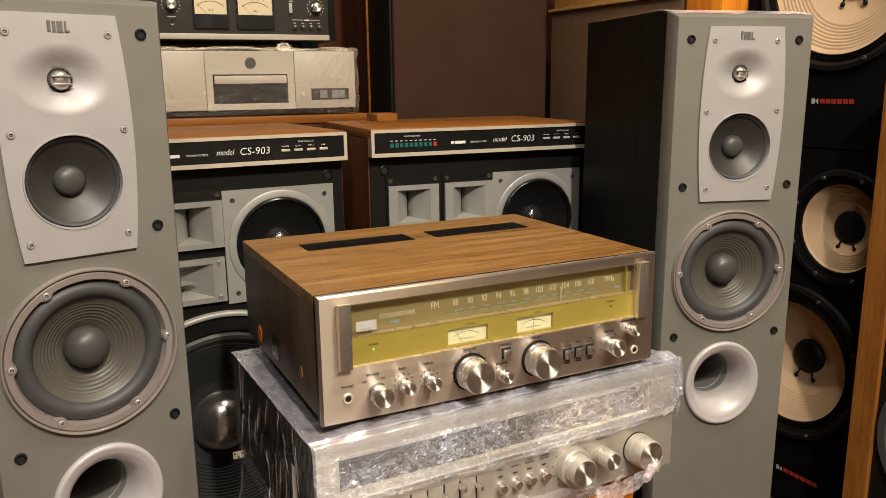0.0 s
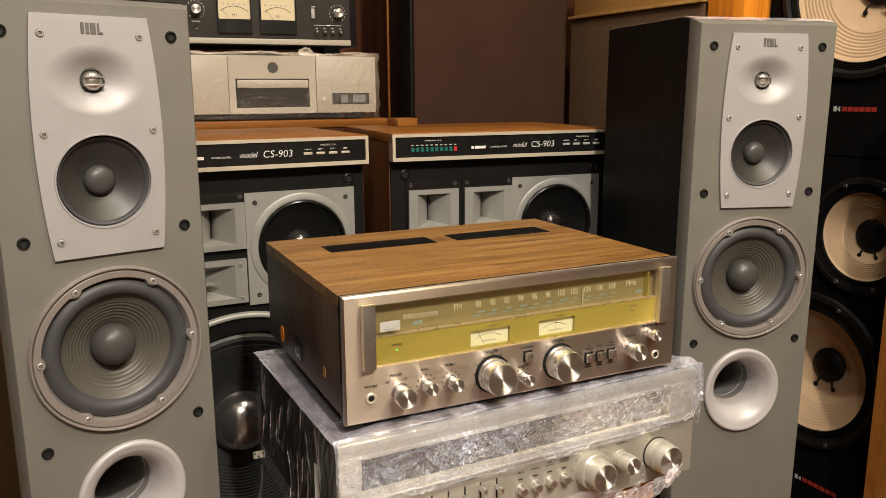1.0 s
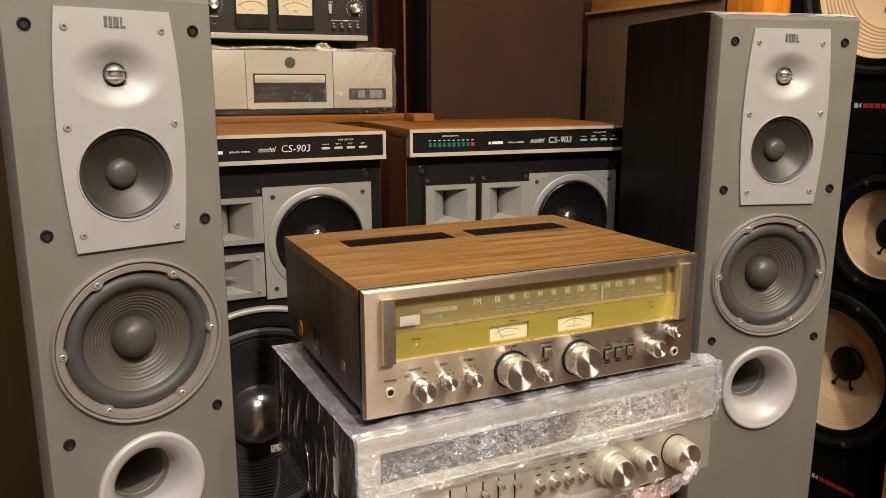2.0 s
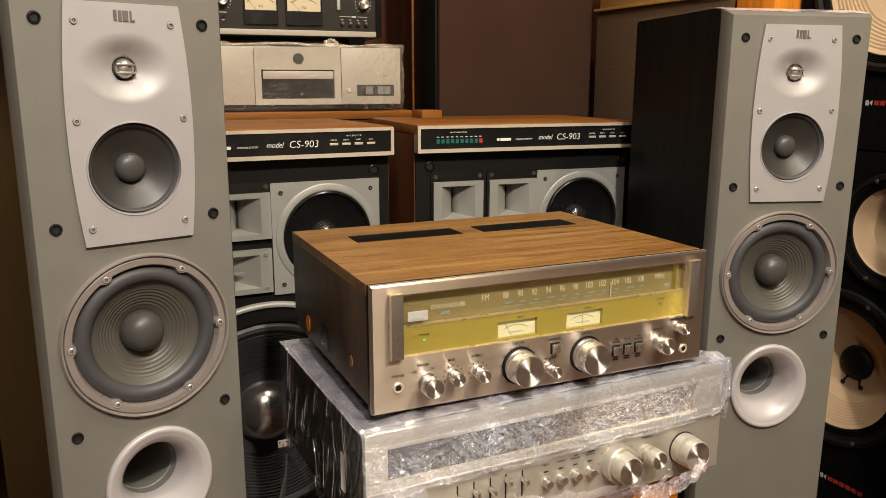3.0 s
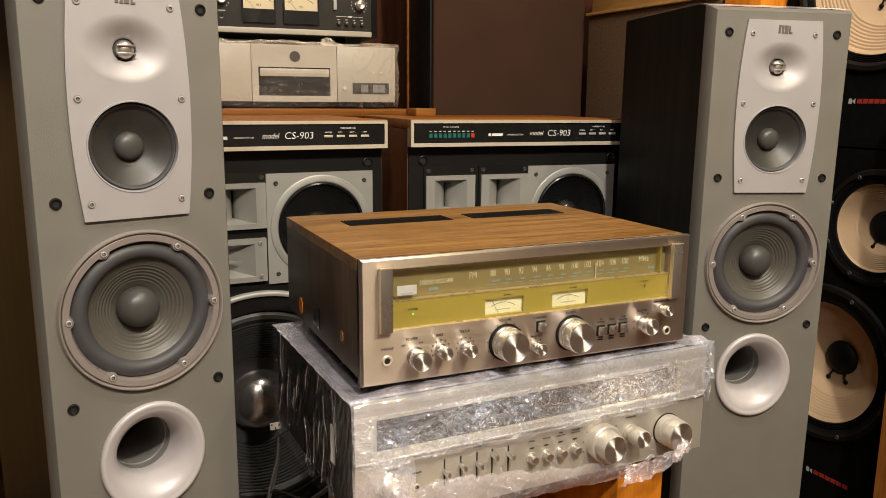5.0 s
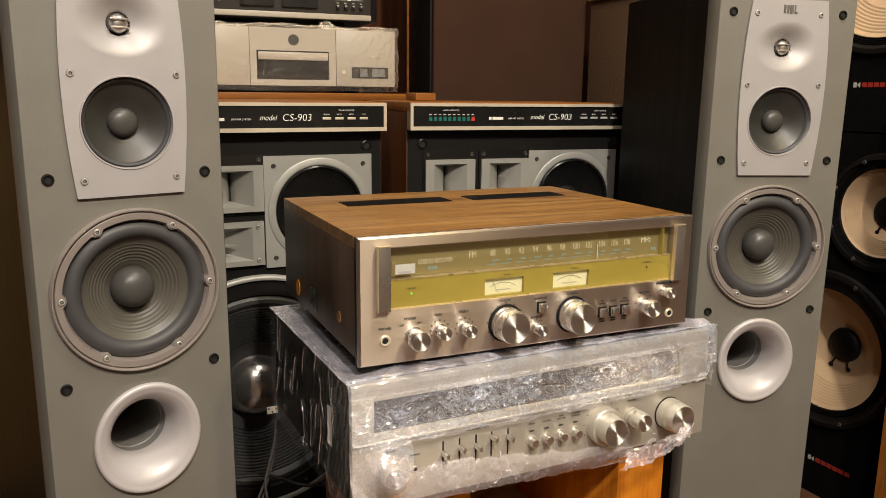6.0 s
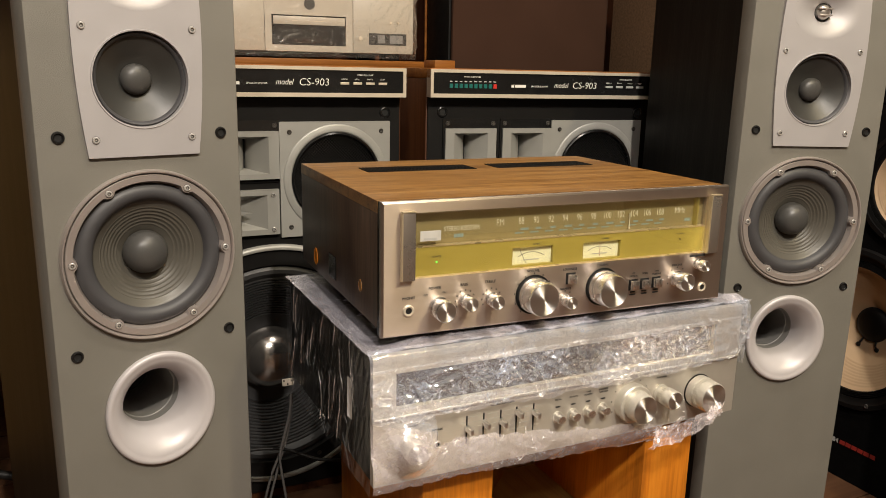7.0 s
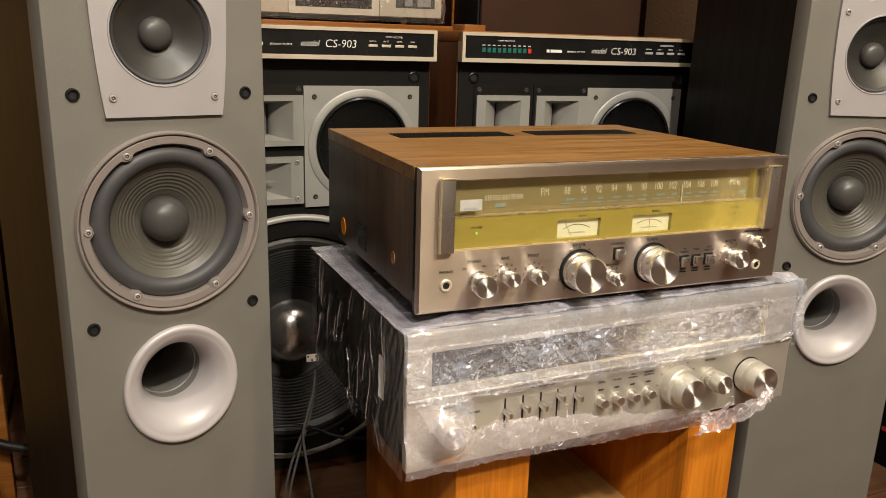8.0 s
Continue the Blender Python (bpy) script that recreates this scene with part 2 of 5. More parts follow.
M = {
    "baffle": textured_paint("grey_textured_paint", (0.180, 0.171, 0.148), 0.55, 0.15, 1150, 0.42),
    "black_vinyl": wood("black_ash_vinyl", (0.005, 0.0046, 0.0042), (0.0095, 0.0085, 0.0076), (0.018, 0.016, 0.014), "z", 0.50, spec=0.14, pore=0.6),
    "silver_plastic": plain("silver_paint", (0.440, 0.422, 0.427), 0.47, 0.22, 0.03, bump=0.1, grain=1500, depth=0.0002, spec=0.4),
    # greener silver for the rear pair, also darkened for the tower's missing shade
    "rear_silver": plain("shaded_rear_silver", (0.365, 0.360, 0.335), 0.45, 0.30, 0.05, bump=0.1),
    "silver_ring": plain("cast_silver_ring", (0.46, 0.41, 0.385), 0.33, 0.55, 0.06, bump=0.1),
    "port_silver": plain("port_silver", (0.55, 0.522, 0.53), 0.42, 0.15, 0.03, bump=0.05, spec=0.45),
    "chrome": plain("chrome", (0.82, 0.80, 0.77), 0.16, 1.0, 0.04, bump=0.03),
    "screw": plain("screw_steel", (0.70, 0.68, 0.65), 0.30, 0.6, 0.08, bump=0.05),
    "smoked_metal": plain("smoked_metal", (0.34, 0.30, 0.26), 0.28, 0.75, 0.15, scale=4, bump=0.05),
    "screw_dark": plain("dark_screw", (0.10, 0.09, 0.08), 0.35, 0.8, 0.1),
    "rubber": plain("black_rubber", (0.060, 0.059, 0.063), 0.52, var=0.15, bump=0.1),
    "cone": plain("grey_cone", (0.088, 0.082, 0.069), 0.40, var=0.12, bump=0.3, grain=420),
    "cone_dark": plain("dark_grey_cone", (0.036, 0.035, 0.032), 0.42, var=0.12, bump=0.25, grain=600),
    "cap": plain("dust_cap", (0.066, 0.064, 0.061), 0.42, var=0.08, bump=0.2, grain=900),
    "deck_grey": plain("deck_grey_metal", (0.045, 0.042, 0.038), 0.45, 0.2, var=0.1),
    "badge_grey": plain("badge_grey", (0.20, 0.19, 0.18), 0.4, 0.5),
    "dome_metal": plain("dome_metal", (0.62, 0.59, 0.55), 0.30, 0.85, 0.05, bump=0.04),
    "tube_grey": plain("port_tube_grey", (0.20, 0.195, 0.185), 0.5),
    "hole": plain("black_hole", (0.006, 0.006, 0.006), 0.7),
    "black": plain("black_satin", (0.0055, 0.005, 0.0047), 0.58, var=0.2, bump=0.2, spec=0.25),
    "black_gloss": plain("black_panel", (0.010, 0.010, 0.010), 0.22, var=0.2, bump=0.02),
    "dusty_black": plain("dusty_black_cone", (0.030, 0.030, 0.031), 0.5, var=0.25, bump=0.15),
    # side walnut is the top's veneer darkened in colour for shade
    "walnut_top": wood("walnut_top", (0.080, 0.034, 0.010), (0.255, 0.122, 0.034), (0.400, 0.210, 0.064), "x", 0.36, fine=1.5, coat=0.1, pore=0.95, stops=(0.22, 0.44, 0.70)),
    "walnut_side": wood("shaded_walnut_side", (0.018, 0.009, 0.005), (0.056, 0.031, 0.018), (0.100, 0.058, 0.034), "z", 0.42, fine=1.3, pore=0.7, stops=(0.24, 0.46, 0.70)),
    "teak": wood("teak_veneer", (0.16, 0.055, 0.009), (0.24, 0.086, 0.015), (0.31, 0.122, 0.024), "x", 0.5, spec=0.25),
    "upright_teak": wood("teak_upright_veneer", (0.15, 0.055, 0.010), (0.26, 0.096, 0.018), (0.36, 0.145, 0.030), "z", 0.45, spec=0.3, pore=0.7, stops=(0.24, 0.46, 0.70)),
    # darkened copy of teak: shade of the side faces put into the colour
    "shaded_teak": wood("shaded_teak_veneer", (0.045, 0.014, 0.004), (0.070, 0.023, 0.007), (0.095, 0.033, 0.010), "z", 0.5, spec=0.25),
    "orange_wood": wood("orange_pine", (0.42, 0.130, 0.011), (0.64, 0.205, 0.016), (0.76, 0.275, 0.025), "z", 0.42, fine=0.8, spec=0.3),
    "ochre_wood": wood("ochre_ply", (0.30, 0.16, 0.045), (0.42, 0.235, 0.070), (0.50, 0.29, 0.09), "y", 0.5),
    "red_wood": wood("dark_red_wood", (0.055, 0.018, 0.009), (0.085, 0.028, 0.013), (0.115, 0.042, 0.020), "z", 0.5, spec=0.2),
    "floor_wood": wood("floor_boards", (0.060, 0.027, 0.014), (0.105, 0.050, 0.026), (0.150, 0.076, 0.040), "x", 0.40, fine=0.5),
    "alu": brushed("brushed_aluminium", (0.73, 0.635, 0.565), 0.37, metal=0.95),
    "alu_warm": brushed("champagne_aluminium", (0.565, 0.525, 0.462), 0.46, metal=0.55),
    "knob": plain("turned_aluminium", (0.80, 0.78, 0.75), 0.25, 0.96, 0.02, scale=1.5, bump=0.01),
    "knob_pale": plain("pale_satin_metal", (0.66, 0.63, 0.56), 0.36, 0.55, 0.04, bump=0.05),
    "gold_trim": plain("pale_gold_trim", (0.66, 0.56, 0.38), 0.30, 0.7, 0.05),
    "cream_trim": plain("champagne_trim", (0.66, 0.58, 0.46), 0.38, 0.3, 0.05),
    "dial_olive": plain("olive_dial_plate", (0.29, 0.235, 0.050), 0.45, var=0.05, bump=0.05),
    "dial_dark": plain("tinted_dial", (0.215, 0.178, 0.088), 0.35, var=0.10, bump=0.05),
    "meter_face": plain("meter_face", (0.72, 0.72, 0.55), 0.5, var=0.03),
    "vu_face": glow("vu_face", (1.0, 0.80, 0.48), 0.25),
    "white_print": plain("white_print", (0.80, 0.78, 0.72), 0.6, var=0.02),
    "pale_print": plain("pale_print", (0.62, 0.60, 0.52), 0.6, var=0.02),
    "grey_print": plain("grey_print", (0.42, 0.42, 0.40), 0.6, var=0.02),
    "black_print": plain("black_print", (0.02, 0.02, 0.02), 0.6, var=0.02),
    "blue_print": plain("blue_print", (0.20, 0.27, 0.28), 0.5, var=0.3, scale=120),
    "red_print": plain("red_print", (0.30, 0.026, 0.018), 0.5, var=0.05),
    "teal": plain("teal_window", (0.015, 0.13, 0.11), 0.3, var=0.1),
    "red_win": plain("red_window", (0.55, 0.04, 0.03), 0.3, var=0.1),
    "led": glow("green_led", (0.25, 1.0, 0.15), 0.5),
    "beige_panel": plain("beige_lacquer", (0.44, 0.395, 0.325), 0.42, var=0.03, bump=0.05),
    "paper": plain("paper_label", (0.82, 0.81, 0.79), 0.7, var=0.03),
    "sticker": plain("worn_sticker", (0.52, 0.51, 0.47), 0.6, var=0.10, scale=60),
    "cream_cone": plain("cream_paper_cone", (0.56, 0.39, 0.235), 0.78, var=0.10, bump=0.3, grain=400),
    "brown_cloth": plain("brown_cloth", (0.054, 0.028, 0.019), 0.9, spec=0.08, var=0.08, bump=0.5, grain=1100, depth=0.0006),
    "tweed": plain("brown_tweed", (0.115, 0.070, 0.040), 0.95, spec=0.1, var=0.25, scale=160, bump=0.9, grain=620, depth=0.0012),
    "carpet_black": plain("black_carpet", (0.0035, 0.0033, 0.0032), 0.95, spec=0.06, var=0.3, scale=60, bump=0.8, grain=500, depth=0.001),
    # bright unseen front wall, mirrored in the metal fronts; side walls kept dark
    "wall": plain("bright_front_wall", (0.60, 0.53, 0.44), 0.8, var=0.08, scale=3),
    "wall_dark": plain("dark_side_wall", (0.10, 0.07, 0.045), 0.8, var=0.08, scale=3),
    "ceiling": plain("ceiling_paint", (0.60, 0.54, 0.46), 0.85, var=0.05, scale=2),
    "cable": plain("black_cable", (0.010, 0.0095, 0.009), 0.5, var=0.1, spec=0.3),
    "cable_grey": plain("clear_grey_cable", (0.085, 0.082, 0.078), 0.28, var=0.1),
    "glass": clear("dial_glass", (0.96, 0.95, 0.88), 0.02, 0.02),
    "film": clear("stretch_film", (0.97, 0.97, 0.98), 0.18, 0.05, haze=0.27, haze_col=(0.52, 0.58, 0.71), bump=0.45, bscale=80, lines=0.24, clump=22),
    "film_side": clear("stretch_film_side", (0.98, 0.98, 0.98), 0.035, 0.10, haze=0.010, haze_col=(0.8, 0.8, 0.8), bump=0.15, bscale=70, lines=0.03),
    "film_milky": clear("stretch_film_milky", (0.97, 0.97, 0.98), 0.12, 0.08, haze=0.44, haze_col=(0.68, 0.63, 0.66), bump=0.28, bscale=70, lines=0.22, clump=22),
    # whitish ribbon materials that stand in for glints along the film's creases
    "film_glint": clear("film_glint", (0.97, 0.97, 0.98), 0.45, 0.08, haze=0.60, haze_col=(0.95, 0.95, 0.97), bump=0.2, bscale=200),
    "film_glint_line": clear("film_glint_line", (0.98, 0.98, 0.98), 0.22, 0.08, haze=0.10, haze_col=(0.9, 0.9, 0.92), bump=0.2, bscale=200),
    "dome_chrome": plain("polished_dome", (0.50, 0.47, 0.44), 0.20, 0.92, 0.12, scale=20, bump=0.03),
    "film_disc": clear("film_on_player", (0.98, 0.98, 0.98), 0.07, 0.06, haze=0.02, haze_col=(0.9, 0.88, 0.85), bump=0.22, bscale=40, lines=0.03, clump=12),
    "top_film": clear("film_on_top", (0.95, 0.94, 0.98), 0.20, 0.15, haze=0.40, haze_col=(0.74, 0.72, 0.82), bump=0.5, bscale=90),
}


# ---- mesh helpers: x right, y back, z up; a thing's front is at y = 0 ----
def finish(name, bm, material, sharp=38):
    me = bpy.data.meshes.new(name)
    bmesh.ops.recalc_face_normals(bm, faces=bm.faces)
    bm.to_mesh(me)
    bm.free()
    me.materials.append(M[material])
    me.shade_smooth()
    me.set_sharp_from_angle(angle=radians(sharp))
    return me


def put(name, me, parent, x=0.0, y=0.0, z=0.0, label="", turn=(0, 0, 0)):
    ob = new(name, me)
    ob.parent = parent
    ob.matrix_local = pose(x, y, z, *turn)
    if label:
        tagged(ob, label)
    return ob


def part(name, bm, material, parent, label="", x=0.0, y=0.0, z=0.0, sharp=38):
    return put(name, finish(name, bm, material, sharp), parent, x, y, z, label)


def thing(name, m, label, category, group="", kind=""):
    ob = new(name)
    ob.empty_display_size = 0.05
    ob.matrix_world = m
    return tagged(ob, label, category, group, kind)


def box(x0, x1, y0, y1, z0, z1, bevel=0.0, seg=2, bm=None):
    bm = bm or bmesh.new()
    made = bmesh.ops.create_cube(bm, size=1.0)["verts"]
    for v in made:
        v.co = Vector((x0 + (v.co.x + 0.5) * (x1 - x0), y0 + (v.co.y + 0.5) * (y1 - y0), z0 + (v.co.z + 0.5) * (z1 - z0)))
    if bevel:
        edges = {e for v in made for e in v.link_edges}
        bmesh.ops.bevel(bm, geom=list(edges), offset=bevel, segments=seg, affect="EDGES", profile=0.5)
    return bm


def ellipse(cx, cz, rx, rz, n=48):
    return [(cx + rx * math.cos(2 * math.pi * i / n), cz + rz * math.sin(2 * math.pi * i / n)) for i in range(n)]


def loft(rings, close_last=False, bm=None):
    """Joins rings of (x, y, z) points, each of the same length."""
    bm = bm or bmesh.new()
    rows = [[bm.verts.new(p) for p in ring] for ring in rings]
    for a, b in zip(rows, rows[1:]):
        for i in range(len(a)):
            j = (i + 1) % len(a)
            bm.faces.new((a[i], a[j], b[j], b[i]))
    if close_last:
        bm.faces.new(rows[-1])
    return bm


def lathe(profile, n=40, cx=0.0, cz=0.0, close_last=True, bm=None):
    """Turned about the y axis: profile of (radius, y)."""
    rings = [[(x, y, z) for x, z in ellipse(cx, cz, max(r, 1e-4), max(r, 1e-4), n)] for r, y in profile]
    return loft(rings, close_last, bm)


def plate(outer, holes, y0, y1, bm=None):
    """A board seen from the front with holes through it: front at y0, edges and hole walls back to y1."""
    bm = bm or bmesh.new()
    loops = []
    edges = []
    for pts in [outer, *holes]:
        vs = [bm.verts.new((x, y0, z)) for x, z in pts]
        loops.append(vs)
        edges += [bm.edges.new((vs[i], vs[(i + 1) % len(vs)])) for i in range(len(vs))]
    bmesh.ops.triangle_fill(bm, use_beauty=True, use_dissolve=False, edges=edges, normal=(0, -1, 0))
    for vs in loops:
        back = [bm.verts.new((v.co.x, y1, v.co.z)) for v in vs]
        for i in range(len(vs)):
            j = (i + 1) % len(vs)
            bm.faces.new((vs[i], vs[j], back[j], back[i]))
    return bm


def rect(x0, x1, z0, z1):
    return [(x0, z0), (x1, z0), (x1, z1), (x0, z1)]


def tube(points, radius, n=8, bm=None):
    """A cable along a smooth line through the points."""
    pts = [Vector(p) for p in points]
    fine = []
    for i in range(len(pts) - 1):
        p0, p1, p2, p3 = pts[max(i - 1, 0)], pts[i], pts[i + 1], pts[min(i + 2, len(pts) - 1)]
        for k in range(6):
            s = k / 6
            fine.append(0.5 * (2 * p1 + (p2 - p0) * s + (2 * p0 - 5 * p1 + 4 * p2 - p3) * s * s + (3 * p1 - p0 - 3 * p2 + p3) * s ** 3))
    fine.append(pts[-1])
    rings = []
    for i, p in enumerate(fine):
        d = (fine[min(i + 1, len(fine) - 1)] - fine[max(i - 1, 0)]).normalized()
        a = d.orthogonal().normalized() if abs(d.z) > 0.95 else d.cross(Vector((0, 0, 1))).normalized()
        b = d.cross(a)
        rings.append([tuple(p + radius * (a * math.cos(2 * math.pi * k / n) + b * math.sin(2 * math.pi * k / n))) for k in range(n)])
    return loft(rings, bm=bm)


def letters(name, text, size, material, parent, x, y, z, align="LEFT", shear=0.0, squeeze=1.0, label="", thin=0.0):
    """Raised print with the built-in font, facing the front."""
    cu = bpy.data.curves.new(name, "FONT")
    cu.body, cu.size, cu.align_x, cu.shear, cu.extrude, cu.resolution_u, cu.offset = text, size, align, shear, 0.00015, 3, -thin * size
    tmp = bpy.data.objects.new(name, cu)
    me = bpy.data.meshes.new_from_object(tmp)
    bpy.data.objects.remove(tmp)
    me.transform(Matrix.Diagonal((squeeze, 1, 1, 1)))
    me.materials.clear()
    me.materials.append(M[material])
    me.name = name
    return put(name, me, parent, x, y, z, label, turn=(90, 0, 0))


def bars(name, spans, material, parent, x, y, z, height, label=""):
    """Writing too small to read: a row of plain bars of (start, length)."""
    bm = bmesh.new()
    for a, l in spans:
        box(a, a + l, -0.0002, 0.0002, -height / 2, height / 2, bm=bm)
    return part(name, bm, material, parent, label, x, y, z)


def two_tone(me, second, inside):
    """Gives the faces whose middle lies within the radii the second material."""
    me.materials.append(M[second])
    for p in me.polygons:
        r = math.hypot(p.center.x, p.center.z)
        if any(a <= r < b for a, b in inside):
            p.material_index = 1
    return me


def screw_mesh(name, r, material):
    bm = lathe([(r * 1.10, 0.001), (r * 1.10, -0.0004), (r * 0.99, -0.0003), (r * 0.97, -0.0012), (r * 0.80, -0.0019), (r * 0.52, -0.0019), (r * 0.44, -0.0004), (r * 0.20, -0.0003), (r * 0.16, -0.0012)], 18)
    return two_tone(finish(name, bm, material), "badge_grey", ((r * 0.995, r * 1.2), (r * 0.19, r * 0.475)))


SCREW = screw_mesh("screw", 0.0042, "screw")
SCREW_DARK = screw_mesh("screw_dark", 0.0042, "screw_dark")


def peg_mesh(r):
    bm = lathe([(r * 1.08, 0.001), (r * 1.06, -0.0010), (r * 0.92, -0.0024), (r * 0.74, -0.0026), (r * 0.60, -0.0016), (r * 0.56, -0.0005), (r * 0.10, -0.0004)], 24)
    return two_tone(finish("grille_socket", bm, "black_gloss"), "hole", ((0.0, r * 0.60),))


PEG = peg_mesh(0.0068)
PEG_BIG = peg_mesh(0.0105)


# ---- the room: ceiling, front and side walls are unseen, added to close it ----
def slab(name, x0, x1, y0, y1, z0, z1, material, label, category):
    ob = new(name, finish(name, box(x0, x1, y0, y1, z0, z1), material))
    return tagged(ob, label, category, kind="structure")


slab("ceiling", -2.1, 2.7, -2.2, 2.5, 2.60, 2.70, "ceiling", "warm white painted ceiling over the shop room", "ceiling")
slab("wall_back", -2.1, 2.7, 2.40, 2.50, 0.0, 2.60, "red_wood", "dark reddish brown panelled wall behind the equipment", "wall")
slab("wall_front", -2.1, 2.7, -2.2, -2.1, 0.0, 2.60, "wall", "unseen plain wall added to close the room", "wall")
slab("wall_left", -2.1, -2.0, -2.1, 2.40, 0.0, 2.60, "wall_dark", "unseen plain wall added to close the room", "wall")
slab("wall_right", 2.6, 2.7, -2.1, 2.40, 0.0, 2.60, "wall_dark", "unseen plain wall added to close the room", "wall")


# ---- tall grey tower loudspeaker ----
def barrel(half, bulge, z0, z1, n=14):
    left = [(-half - bulge * (1 - (2 * i / n - 1) ** 2), z1 + (z0 - z1) * i / n) for i in range(n + 1)]
    right = [(-x, z) for x, z in reversed(left)]
    return left + right


def ring_lobed(cx, cz, r, lobe, n=144, width=5.0):
    """A circle drawn in towards the middle at six screws."""
    pts = []
    for i in range(n):
        a = 360 * i / n
        d = min(abs((a - k + 180) % 360 - 180) for k in range(0, 360, 60))
        s = max(0.0, 1 - (d / width) ** 2)
        rr = r - lobe * s
        pts.append((cx + rr * math.cos(radians(a)), cz + rr * math.sin(radians(a))))
    return pts


def tower_speaker(m, label):
    t = thing("tower_speaker", m, label, "loudspeaker", "pair of grey tower loudspeakers")
    # cabinet
    rings = [[(x, y, z) for x, z in rect(-w_, w_, lo, hi)] for w_, lo, hi, y in ((0.112, 0.024, 1.018, 0.372), (0.112, 0.024, 1.018, 0.030), (0.1235, 0.012, 1.0355, 0.030), (0.1235, 0.012, 1.0385, 0.046), (0.1235, 0.012, 1.0400, 0.060), (0.1235, 0.012, 1.0430, 0.372))]
    bm = loft(rings)
    part("cabinet", bm, "black_vinyl", t, "black ash vinyl cabinet")
    part("back_panel", box(-0.1230, 0.1230, 0.3722, 0.378, 0.0125, 1.0430), "black", t)
    for sx in (-0.10, 0.10):
        for sy in (0.06, 0.34):
            part("foot", box(sx - 0.016, sx + 0.016, sy - 0.016, sy + 0.016, 0, 0.0125, 0.002), "black", t)
    # front board with chamfered edges and round cut-outs
    front = rect(-0.1180, 0.1180, 0.015, 1.026)
    holes = [ellipse(0, 0.609, 0.1005, 0.1005, 56), ellipse(0, 0.407, 0.0630, 0.0690, 48), ellipse(0, 0.8205, 0.056, 0.056, 40), ellipse(0, 0.9385, 0.054, 0.0395, 40)]
    bm = plate(front, holes, 0.0, 0.024)
    o = [(x, 0.0, z) for x, z in front]
    w = [(x, 0.011, z) for x, z in rect(-0.1235, 0.1235, 0.012, 1.032)]
    w2 = [(x, 0.0299, z) for x, z in rect(-0.1235, 0.1235, 0.012, 1.0354)]
    loft([o, w, w2], bm=bm)
    part("front_baffle", bm, "baffle", t, "grey textured baffle with chamfered edges")
    # silver tweeter and midrange panel
    bm = plate(barrel(0.0648, 0.0092, 0.7315, 1.0125), [ellipse(0, 0.8205, 0.0565, 0.0565, 48), ellipse(0, 0.9385, 0.0560, 0.0410, 48)], -0.0045, 0.0)
    bmesh.ops.remove_doubles(bm, verts=bm.verts, dist=1e-6)
    rings = []
    for s in range(15):
        f = s / 14
        d = f ** 2.0 * (1.35 - 0.35 * f)
        rx, rz = 0.0560 - 0.0425 * f, 0.0410 - 0.0275 * f
        rings.append([(x, -0.0046 + 0.0155 * d, z) for x, z in ellipse(0, 0.9385, rx, rz, 48)])
    loft(rings, bm=bm)
    panel = part("silver_panel", bm, "silver_plastic", t, "silver barrel-sided panel with a horn flare")
    part("tweeter", lathe([(0.0128, 0.0126), (0.0127, 0.0105), (0.0121, 0.0100), (0.0118, 0.0086), (0.0100, 0.0046), (0.0064, 0.0020), (0.0018, 0.0010)], 28), "dome_metal", panel, "metal dome tweeter", 0, 0.0010, 0.9385)
    part("throat_ring", lathe([(0.0140, 0.0088), (0.0139, 0.0125), (0.0010, 0.0125)], 32), "hole", panel, "dark gap round the dome", 0, 0, 0.9385)
    for dz in (-0.0048, 0.0048):
        part("tweeter_bar", box(-0.0112, 0.0112, -0.0006, 0.0070, dz - 0.0011, dz + 0.0011, 0.0004), "silver_ring", panel, "", 0, 0.0012, 0.9385)
    part("badge", box(-0.012, -0.0085, -0.0058, -0.0044, -0.006, 0.006, bm=box(-0.0065, -0.0030, -0.0058, -0.0044, -0.0065, 0.0055, bm=box(-0.0015, 0.0045, -0.0058, -0.0044, -0.0065, 0.0055, bm=box(0.0065, 0.0085, -0.0058, -0.0044, -0.0065, 0.0055, bm=box(0.0085, 0.0118, -0.0058, -0.0044, -0.0065, -0.0045))))), "badge_grey", panel, "small raised badge blocks", 0, 0, 0.9985)
    for x, z in ((-0.0558, 0.9905), (0.0540, 0.9900), (-0.0625, 0.8785), (0.0625, 0.8795), (-0.0560, 0.7522), (0.0560, 0.7525)):
        put("screw", SCREW, panel, x, -0.0045, z)
    # midrange
    bm = lathe([(0.0572, -0.0045), (0.0565, -0.0056), (0.0550, -0.0054), (0.0542, 0.0040)], 56, close_last=False)
    mid = part("midrange", bm, "silver_plastic", t, "midrange driver in a thin silver rim", 0, 0, 0.8205)
    part("surround", lathe([(0.0540, 0.001), (0.0522, -0.0015), (0.0500, 0.0000), (0.0486, 0.004)], 56, close_last=False), "rubber", mid)
    part("cone", lathe([(0.0488, 0.0035), (0.0300, 0.0135), (0.0165, 0.0215)], 56), "cone_dark", mid)
    part("dust_cap", lathe([(0.0182, 0.0195), (0.0180, 0.0150), (0.0150, 0.0105), (0.0095, 0.0078), (0.0030, 0.0068)], 40), "cap", mid, sharp=60)
    # woofer
    bm = lathe([(0.1062, 0.0), (0.1058, -0.0044), (0.1044, -0.0070), (0.1030, -0.0068), (0.1018, -0.0045), (0.1014, 0.0012)], 72, close_last=False)
    lathe([(0.1016, 0.0008), (0.0995, 0.0008)], 72, close_last=False, bm=bm)
